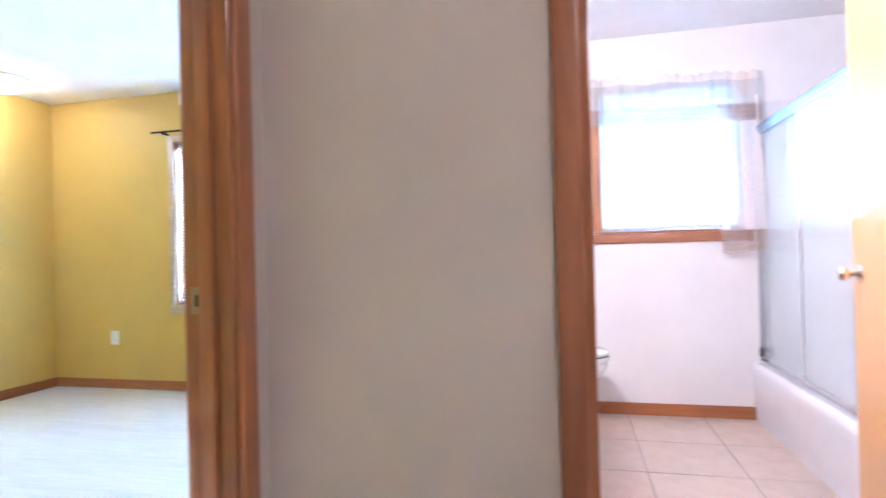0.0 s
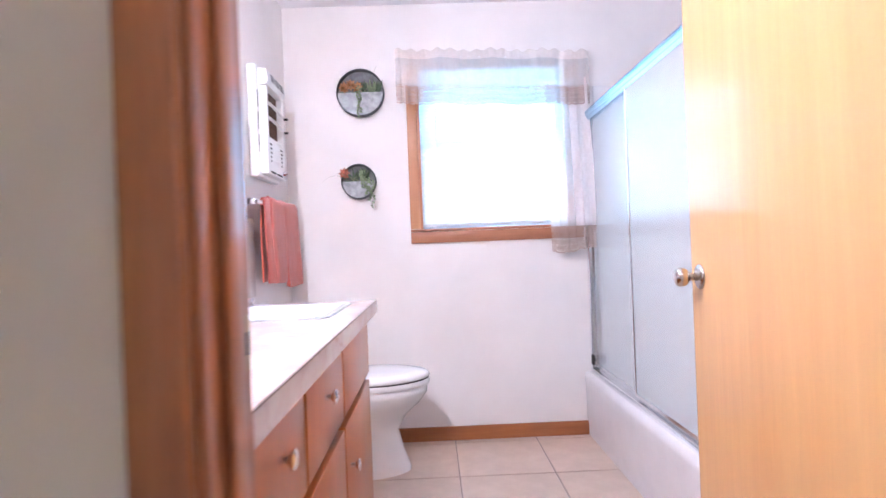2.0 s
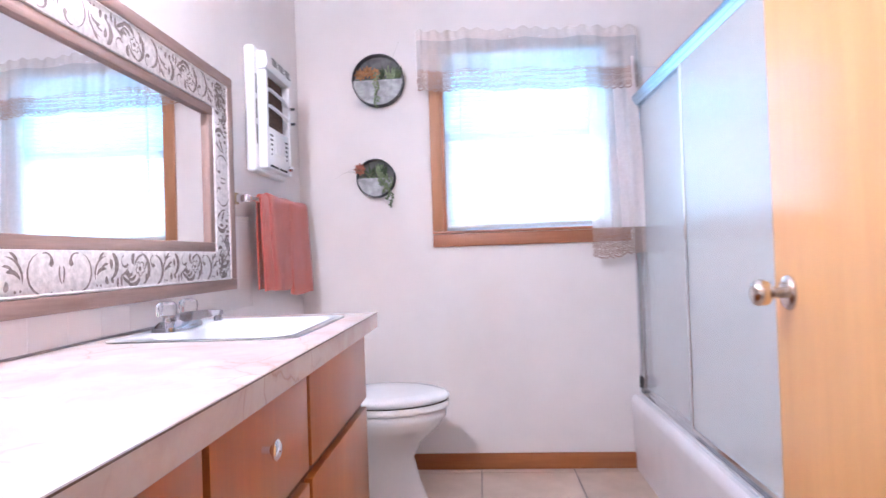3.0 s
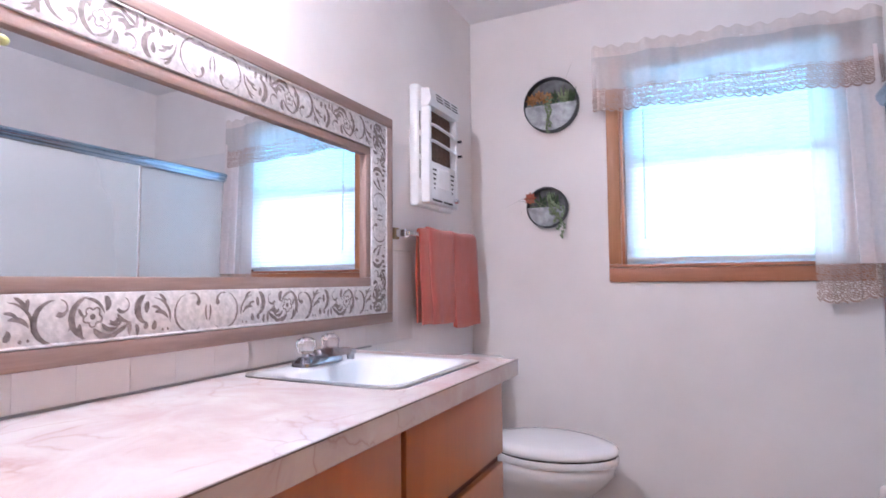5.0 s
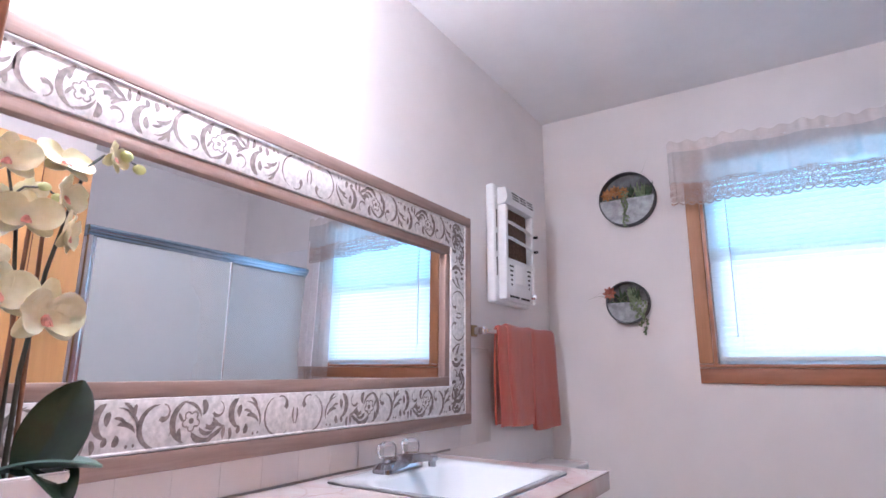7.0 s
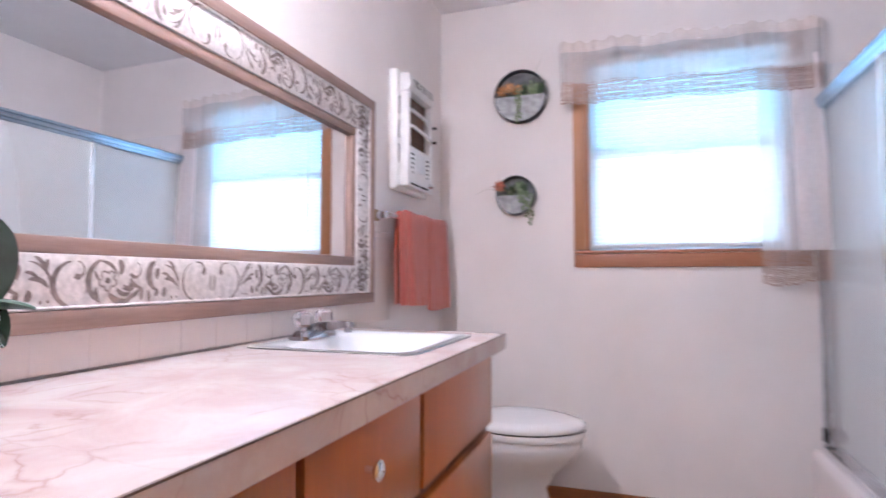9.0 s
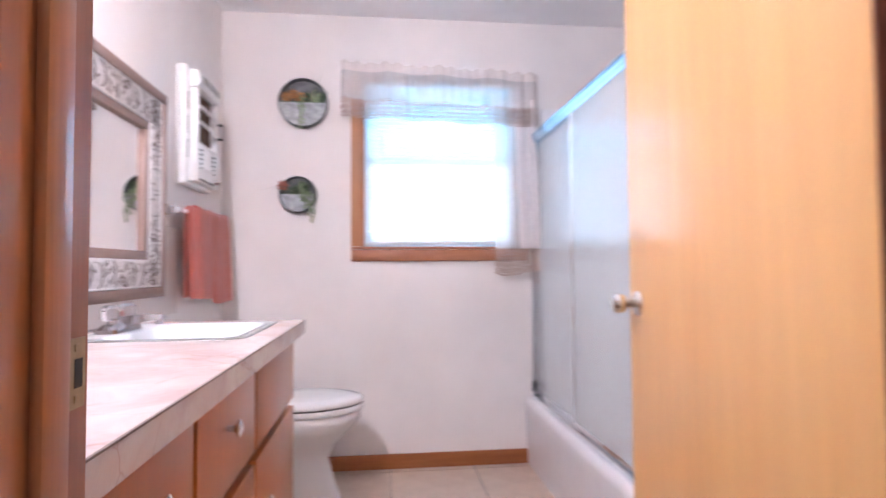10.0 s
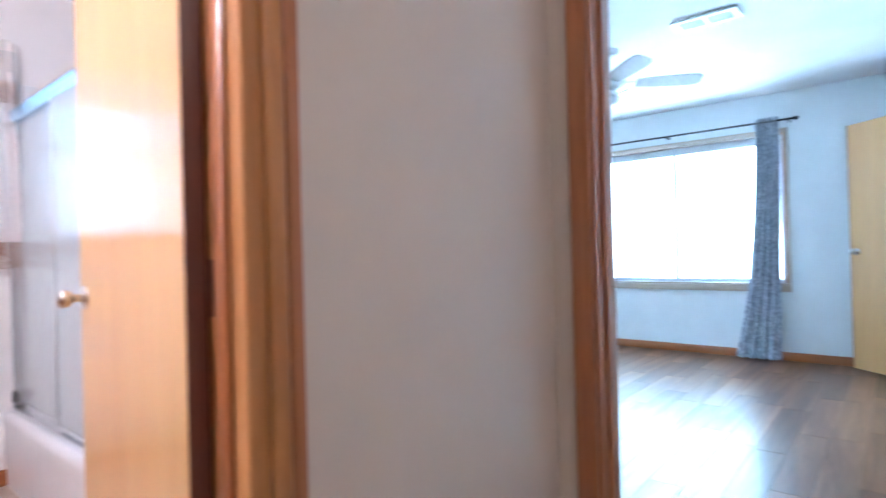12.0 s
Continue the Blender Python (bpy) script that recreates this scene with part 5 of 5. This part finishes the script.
wall_planter("wall_planter", 0.424, 1.947, 0.130, "round galvanised wall planter with russet succulents and trailing pearls", 1)
wall_planter("wall_planter", 0.397, 1.458, 0.096, "smaller round galvanised wall planter with coral succulent", 2)

# ---- orchid on the counter ----
orchid = thing("orchid", Matrix.Translation((0.135, 1.735, CZ)), "artificial cream orchid in a white square pot on the counter", "plant")
POT = plain("matt white ceramic", (0.80, 0.76, 0.77), 0.35, 0, 20, 0.03, 0.02)
pot = bmesh.new()
loft(pot, [[(sx * a - 0.020, sy * a - 0.010, z) for sx, sy in ((-1, -1), (1, -1), (1, 1), (-1, 1))] for a, z in ((0.069, 0.0), (0.070, 0.004), (0.074, 0.125), (0.071, 0.127), (0.067, 0.112))])
bmesh.ops.bevel(pot, geom=pot.edges[:], offset=0.003, segments=2, affect="EDGES")
part("pot", pot, POT, orchid, "white tapered ceramic pot", 40)
part("soil", boxed(-0.086, 0.046, -0.076, 0.056, 0.09, 0.114), plain("dark moss soil", (0.03, 0.028, 0.025), 0.9), orchid)
ORCHID_LEAF = plain("glossy dark orchid leaf", (0.014, 0.028, 0.016), 0.14, 0, 14, 0.3, 0.05)
ORCHID_LEAF_PALE = plain("grey-green orchid leaf", (0.09, 0.15, 0.12), 0.3, 0, 14, 0.25, 0.05)


def broad_leaf(way, length, width, mat, start, droop, label):
    d = Vector(way).normalized()
    side = d.cross(Vector((0, 0, 1))).normalized()
    if abs(d.z) > 0.6:
        side = Vector((0.38, 0.92, -0.40)).normalized()
    nrm = side.cross(d)
    rows = []
    for k in range(13):
        t = k / 12
        w = width * (math.sin(math.pi * min(1, 0.1 + 0.9 * t)) ** 0.6) if k < 12 else 0.004
        c = Vector(start) + d * length * t + Vector((0, 0, -droop * t * t))
        rows.append([c + side * w * (j / 4 - 0.5) + nrm * w * 0.22 * abs(j / 2 - 1) for j in range(5)])
    part("leaf", sheet(bmesh.new(), rows, 0.003), mat, orchid, label, 70)


broad_leaf((0.05, 0.40, 1.0), 0.138, 0.080, ORCHID_LEAF, (0.02, 0.025, 0.118), 0.0, "dark upright leaf")
broad_leaf((1.0, 0.25, 0.25), 0.066, 0.068, ORCHID_LEAF, (0.014, 0.040, 0.124), 0.056, "dark drooping leaf")
broad_leaf((0.5, 0.7, 0.12), 0.12, 0.055, ORCHID_LEAF_PALE, (0.0, 0.0, 0.128), 0.015, "pale green leaf")
broad_leaf((0.2, -1.0, 0.25), 0.15, 0.065, ORCHID_LEAF, (0.0, -0.02, 0.125), 0.05, "dark leaf")
broad_leaf((-0.1, -0.5, 0.9), 0.13, 0.06, ORCHID_LEAF_PALE, (-0.005, -0.01, 0.118), 0.0, "pale green leaf")
STEM = plain("dark green-black stem", (0.035, 0.032, 0.022), 0.45)
STAKE = plain("brown bamboo stake", (0.20, 0.085, 0.045), 0.6)
for y in (-0.015, 0.014):
    part("stake", rod(bmesh.new(), (0.0, y, 0.11), (0.004, y * 0.6 - 0.006, 0.46), 0.0032, 0.0028, 8), STAKE, orchid, "brown bamboo stake", 50)
spray = [(0.0, 0.004, 0.11), (0.004, 0.002, 0.26), (0.010, 0.012, 0.40), (0.015, 0.028, 0.50), (0.02, 0.040, 0.565), (0.022, 0.062, 0.592), (0.022, 0.092, 0.600), (0.022, 0.117, 0.590)]
part("stem", tube(bmesh.new(), spray, lambda t: 0.0036 - 0.0018 * t, 8), STEM, orchid, "dark arching flower stem", 50)
part("stem", tube(bmesh.new(), [(0.0, -0.006, 0.11), (-0.004, -0.01, 0.30), (0.0, -0.03, 0.46), (0.01, -0.06, 0.56), (0.015, -0.09, 0.58)], lambda t: 0.0034 - 0.0016 * t, 8), STEM, orchid, "dark arching flower stem", 50)


def orchid_petal_material():
    m, n, l, b = nodes_of("cream orchid petal")
    v = coords(n, l)
    l.new(ramp(n, l, noise_node(n, l, v, 45.0, 4), [(0.3, (0.69, 0.61, 0.36)), (0.7, (0.81, 0.745, 0.52))]), b.inputs["Base Color"])
    b.inputs["Roughness"].default_value = 0.6
    b.inputs["Subsurface Weight"].default_value = 0.15
    b.inputs["Subsurface Radius"].default_value = (0.01, 0.008, 0.004)
    bump(n, l, b, noise_node(n, l, v, 160.0, 3), 0.2, 0.001)
    return m


CREAM = orchid_petal_material()
LIP = plain("pink orchid lip", (0.66, 0.27, 0.20), 0.5, 0, 90, 0.35)
BUD = plain("pale green bud", (0.58, 0.58, 0.24), 0.5, 0, 60, 0.2)


def broad_petal(bm, c, d, up, length, width, cup):
    side = d.cross(up).normalized()
    nrm = side.cross(d).normalized()
    rows = []
    for k in range(9):
        t = k / 8
        w = width * math.sin(math.pi * (0.10 + 0.82 * t)) ** 0.55
        rows.append([c + d * length * (t - 0.06 * abs(j / 3 - 1) ** 2 * t) + side * w * (j / 6 - 0.5) + nrm * (cup * length * t * t + 0.16 * w * (j / 3 - 1) ** 2 + 0.05 * w * math.sin(j * 2.1 + k * 0.7)) for j in range(7)])
    sheet(bm, rows, 0.0009)


def flower(at, face, size, seed):
    """A moth orchid bloom: two round side petals, three sepals, a small lip."""
    rng = random.Random(seed)
    f = Vector(face).normalized()
    right = f.cross(Vector((0, 0, 1))).normalized()
    top = right.cross(f)
    c = Vector(at)
    bm = bmesh.new()
    for a, ln, w in ((90, 0.95, 0.62), (215, 0.95, 0.60), (325, 0.95, 0.60)):
        d = right * math.cos(radians(a)) + top * math.sin(radians(a))
        broad_petal(bm, c - f * 0.003, (d + f * rng.uniform(-0.1, 0.25)).normalized(), f, size * ln, size * w, rng.uniform(-0.1, 0.2))
    for a in (8, 172):
        d = right * math.cos(radians(a)) + top * math.sin(radians(a))
        broad_petal(bm, c, (d + f * rng.uniform(0.05, 0.3)).normalized(), f, size * 1.08, size * 1.15, rng.uniform(0.0, 0.3))
    fl = part("flower", bm, CREAM, orchid, "cream orchid bloom", 70)
    bm = bmesh.new()
    for a in (-35, 0, 35):
        d = (f * 0.8 - top * 0.7 + right * math.sin(radians(a))).normalized()
        broad_petal(bm, c + f * 0.002, d, f.cross(right), size * 0.32, size * 0.18, 0.4)
    part("lip", bm, LIP, fl, "pink and yellow lip")


flower((0.045, 0.006, 0.335), (1, 0.3, -0.05), 0.054, 1)
flower((0.030, -0.045, 0.360), (0.9, -0.5, 0.1), 0.046, 2)
flower((0.030, 0.022, 0.455), (0.6, 0.9, -0.1), 0.040, 3)
flower((0.030, -0.030, 0.470), (1, -0.2, 0.1), 0.042, 4)
flower((0.030, 0.012, 0.510), (0.7, 0.8, 0.0), 0.038, 5)
flower((0.028, -0.062, 0.545), (0.9, -0.4, 0.1), 0.040, 6)
flower((0.030, 0.004, 0.560), (0.8, 0.2, 0.5), 0.042, 7)
flower((0.030, 0.072, 0.590), (0.8, 0.7, 0.1), 0.030, 8)
flower((0.015, -0.095, 0.47), (0.8, -0.6, 0.1), 0.042, 9)
for at, r in (((0.022, 0.094, 0.601), 0.0095), ((0.022, 0.118, 0.586), 0.0085)):
    bm = bmesh.new()
    bmesh.ops.create_uvsphere(bm, u_segments=14, v_segments=10, radius=r, matrix=Matrix.Translation(at) @ Matrix.Diagonal((1, 1.25, 1, 1)))
    part("bud", bm, BUD, orchid, "pale green bud", 60)

# ---- bedroom: fan, vent, curtain ----
FAN_WOOD = wood("pale fan blade", (0.46, 0.43, 0.42), (0.58, 0.55, 0.54), 0.4, 0)
fan = thing("ceiling_fan", Matrix.Translation((4.66, 2.20, H)), "white ceiling fan with pale blades and a small light", "ceiling fan")
part("canopy", lathe(bmesh.new(), [(0.07, 0.0), (0.065, -0.04), (0.03, -0.06)]), WHITE_METAL, fan, smooth=50)
part("downrod", rod(bmesh.new(), (0, 0, -0.06), (0, 0, -0.19), 0.012), WHITE_METAL, fan, smooth=50)
part("motor", lathe(bmesh.new(), [(0.05, -0.17), (0.11, -0.19), (0.12, -0.24), (0.10, -0.275), (0.05, -0.29)]), WHITE_METAL, fan, "white motor housing", 50)
part("light_bowl", lathe(bmesh.new(), [(0.05, -0.29), (0.085, -0.33), (0.07, -0.37), (0.02, -0.39)]), WHITE_PLASTIC, fan, "white glass light bowl", 50)
for k in range(5):
    a = radians(-58 + 72 * k)
    m = Matrix.Rotation(a, 4, "Z") @ Matrix.Rotation(radians(-15), 4, "X")
    bm = bmesh.new()
    loft(bm, [[(x, -w, -0.266), (x, w, -0.266), (x, w, -0.258), (x, -w, -0.258)] for x, w in ((0.17, 0.045), (0.30, 0.060), (0.50, 0.066), (0.57, 0.060), (0.595, 0.035))])
    bmesh.ops.transform(bm, matrix=m, verts=bm.verts)
    blade = part("blade", bm, FAN_WOOD, fan, "pale wood fan blade")
    bm = bmesh.new()
    box(bm, 0.09, 0.24, -0.014, 0.014, -0.257, -0.250, 0.003)
    bmesh.ops.transform(bm, matrix=m, verts=bm.verts)
    part("blade_iron", bm, WHITE_METAL, blade)

vent = thing("ceiling_vent", Matrix.Translation((4.56, 1.535, H)), "white ceiling air vent with grey louvres", "vent")
part("backing", boxed(-0.07, 0.07, -0.155, 0.155, -0.004, 0.0), BLACK_GAP, vent)
frm = bmesh.new()
for a in ((-0.09, -0.062, -0.18, 0.18), (0.062, 0.09, -0.18, 0.18), (-0.062, 0.062, -0.18, -0.148), (-0.062, 0.062, 0.148, 0.18), (-0.062, 0.062, -0.012, 0.012)):
    box(frm, *a, -0.012, 0.0)
part("frame", frm, WHITE_METAL, vent)
louvre_grey = plain("grey louvre", (0.42, 0.45, 0.48), 0.5)
for k in range(10):
    for y in (-0.08, 0.08):
        part("slat", boxed(-0.058 + 0.0122 * k, -0.051 + 0.0122 * k, y - 0.067, y + 0.067, -0.010, -0.005), louvre_grey, vent)


def printed_cloth(name):
    m, n, l, b = nodes_of(name)
    v = coords(n, l, (1, 1, 1))
    mot = ramp(n, l, noise_node(n, l, v, 16.0, 3, 0.6, 2.5), [(0.42, (0.30, 0.325, 0.40)), (0.52, (0.50, 0.53, 0.60)), (0.62, (0.70, 0.72, 0.77))])
    l.new(mot, b.inputs["Base Color"])
    b.inputs["Roughness"].default_value = 0.9
    bump(n, l, b, noise_node(n, l, v, 500.0, 2), 0.3, 0.001)
    return m


IRON = plain("black iron", (0.02, 0.02, 0.022), 0.45, 0.6)
br = thing("curtain_rod", Matrix(), "black iron curtain rod over the bedroom window", "curtain rod")
part("rod", rod(bmesh.new(), (BED_E - 0.09, 1.36, 2.168), (BED_E - 0.09, 3.6, 2.168), 0.009), IRON, br, smooth=50)
part("finial", lathe(bmesh.new(), [(0.009, 0), (0.018, 0.012), (0.018, 0.026), (0.006, 0.04)], Matrix.Translation((BED_E - 0.09, 1.362, 2.168)) @ Matrix.Rotation(radians(90), 4, "X"), 14), IRON, br, smooth=50)
for y in (1.40, 2.45, 3.5):
    part("bracket", boxed(BED_E - 0.095, BED_E, y - 0.006, y + 0.006, 2.150, 2.166), IRON, br)


def bed_curtain(u, v):
    t = (2.20 - v) / 2.2
    y0, y1 = 1.475 + 0.02 * t, 1.655 + 0.06 * t + 0.16 * t ** 3
    return (BED_E - 0.092 + (0.036 - 0.006 * t) * math.sin(u * 28 + 0.5 * math.sin(t * 5)) - 0.02 * t * t, y0 + (y1 - y0) * u, v)


bc = thing("curtain", Matrix(), "blue-grey patterned curtain hanging from a black rod", "curtain")
part("cloth", sheet(bmesh.new(), [[bed_curtain(k / 60, 2.205 - 2.19 * r / 24) for k in range(61)] for r in range(25)], 0.003), printed_cloth("blue-grey patterned cloth"), bc, smooth=60)
for k in range(5):
    u = (k + 0.5) / 5
    part("grommet", rod(bmesh.new(), (BED_E - 0.092, bed_curtain(u, 2.168)[1] - 0.002, 2.168), (BED_E - 0.092, bed_curtain(u, 2.168)[1] + 0.002, 2.168), 0.021), NICKEL, bc, "metal grommet", 40)

# ---- yellow room ----
outlet = thing("wall_outlet", Matrix.Translation((-3.215, YEL_N, 0.425)), "white electrical outlet on the yellow wall", "outlet")
part("plate", boxed(-0.038, 0.038, -0.006, 0.0, -0.058, 0.058, 0.003, 2), WHITE_PLASTIC, outlet)
for z in (-0.02, 0.02):
    sock = part("socket", boxed(-0.017, 0.017, -0.008, -0.0062, z - 0.014, z + 0.014, 0.001), WHITE_PLASTIC, outlet)
    for x in (-0.007, 0.007):
        part("slot", boxed(x - 0.001, x + 0.001, -0.0086, -0.0081, z - 0.004, z + 0.006), BLACK_GAP, sock)
yr = thing("curtain_rod", Matrix(), "thin dark curtain rod over the yellow room window", "curtain rod")
part("rod", rod(bmesh.new(), (-2.76, YEL_N - 0.07, 2.105), (-1.0, YEL_N - 0.07, 2.105), 0.008), IRON, yr, smooth=50)
for x in (-2.66, -1.12):
    part("bracket", boxed(x - 0.006, x + 0.006, YEL_N - 0.075, YEL_N, 2.088, 2.103), IRON, yr)
sensor = thing("wall_sensor", Matrix.Translation((-2.49, YEL_N, 2.375)), "small white plastic sensor high on the yellow wall", "sensor")
part("housing", boxed(-0.035, 0.035, -0.03, 0.0, -0.05, 0.05, 0.006, 2), WHITE_PLASTIC, sensor, smooth=40)
part("cover", boxed(-0.026, 0.026, -0.033, -0.0305, -0.04, 0.01, 0.001), WHITE_PLASTIC, sensor)

# ---- tiles and boards, piece by piece ----
def tile_material(name, a, b_, rough, grain=9.0, odd=0.94):
    m, n, l, b = nodes_of(name)
    v = coords(n, l)
    info = n.new("ShaderNodeObjectInfo")
    base = ramp(n, l, noise_node(n, l, v, grain, 6, 0.6), [(0.3, a), (0.7, b_)])
    tint = ramp(n, l, info.outputs["Random"], [(0.0, (odd, odd, odd)), (1.0, (1.03, 1.02, 1.01))])
    l.new(mix_colour(n, l, 1.0, base, tint, "MULTIPLY"), b.inputs["Base Color"])
    b.inputs["Roughness"].default_value = rough
    bump(n, l, b, noise_node(n, l, v, 130.0, 3), 0.06, 0.001)
    return m


def pieces(name, material, parent_name, cells, thick, bevel, down=True):
    """Flat pieces (x0, x1, y0, y1) on a floor, sharing meshes between alike sizes."""
    made, parent = {}, bpy.data.objects[parent_name]
    for x0, x1, y0, y1 in cells:
        key = (round(x1 - x0, 3), round(y1 - y0, 3))
        if key not in made:
            made[key] = mesh_of(name, boxed(-key[0] / 2, key[0] / 2, -key[1] / 2, key[1] / 2, -thick, 0, bevel), material)
        ob = new(name, made[key])
        ob.parent, ob.location = parent, ((x0 + x1) / 2, (y0 + y1) / 2, 0.0)


FLOOR_TILE = tile_material("beige ceramic floor tile", (0.52, 0.395, 0.315), (0.62, 0.485, 0.395), 0.3)
cells, P = [], 0.4505
for i in range(-3, 4):
    for j in range(-4, 4):
        x0, x1, y0, y1 = 0.8765 + P * i + 0.003, 0.8765 + P * (i + 1) - 0.003, 3.046 + P * j + 0.003, 3.046 + P * (j + 1) - 0.003
        x0, x1, y0, y1 = max(x0, 0.002), min(x1, 1.645), max(y0, 1.46), min(y1, 3.998)
        if x1 - x0 > 0.02 and y1 - y0 > 0.02:
            cells.append((x0, x1, y0, y1))
pieces("tile", FLOOR_TILE, "floor_bathroom", cells, 0.0035, 0.0015)


def board_material(name, dark, light, rough, along, vary=0.3):
    m = wood(name, dark, light, rough, along, 0.8, 0.10, relief=0.12)
    n, l, b = m.node_tree.nodes, m.node_tree.links, m.node_tree.nodes["Principled BSDF"]
    b.inputs["Specular IOR Level"].default_value = 0.28
    old = b.inputs["Base Color"].links[0].from_socket
    info = n.new("ShaderNodeObjectInfo")
    tint = ramp(n, l, info.outputs["Random"], [(0.0, (1 - vary, 1 - vary, 1 - vary)), (1.0, (1 + vary * 0.6, 1 + vary * 0.55, 1 + vary * 0.5))])
    l.new(mix_colour(n, l, 1.0, old, tint, "MULTIPLY"), b.inputs["Base Color"])
    return m


def boards(x0, x1, y0, y1, w, length, seed, gap=0.0015):
    rng, out, row = random.Random(seed), [], 0
    y = y0
    while y < y1 - 0.01:
        x = x0 - rng.uniform(0, 1) * length
        while x < x1 - 0.01:
            a, b = max(x, x0), min(x + length, x1)
            if b - a > 0.03:
                out.append((a + gap, b - gap, y + gap, min(y + w, y1) - gap))
            x += length
        y += w
        row += 1
    return out


pieces("board", board_material("dark grey-brown laminate", (0.11, 0.045, 0.024), (0.32, 0.16, 0.085), 0.34, 0), "floor_bedroom", boards(2.43, 6.76, 0.37, 4.0, 0.15, 0.9, 3, 0.0005), 0.006, 0.001)
pieces("board", board_material("pale whitewashed laminate", (0.68, 0.665, 0.65), (0.75, 0.74, 0.73), 0.3, 0, 0.05), "floor_yellow_room", boards(-3.82, -0.205, -0.29, 4.14, 0.30, 1.2, 5, 0.0006), 0.006, 0.001)

SPLASH = tile_material("pinkish white glazed wall tile", (0.755, 0.70, 0.685), (0.775, 0.725, 0.71), 0.2, 5.0, 1.0)
splash = structure("backsplash", boxed(0.0005, 0.0078, 1.518, 3.36, CZ, 1.222), plain("pale grout", (0.75, 0.70, 0.685), 0.9), "pinkish white glazed tile backsplash behind the vanity", "backsplash")
tile_mesh = mesh_of("tile", boxed(0.003, 0.0086, 0.0002, 0.1068, 0.0002, 0.1068, 0.0004), SPLASH)
cut_mesh = mesh_of("tile", boxed(0.003, 0.009, 0.0006, 0.1064, 0.0006, 0.020, 0.0015), SPLASH)
for i in range(17):
    for j in range(4):
        ob = new("tile", tile_mesh if j < 3 else cut_mesh)
        ob.parent, ob.location = splash, (0, 1.528 + 0.107 * i, CZ + 0.004 + 0.107 * j)
part("caulk", boxed(0.0005, 0.012, 1.52, 3.06, CZ - 0.001, CZ + 0.005), plain("grey caulk", (0.30, 0.28, 0.28), 0.7), splash, "grey caulk line")
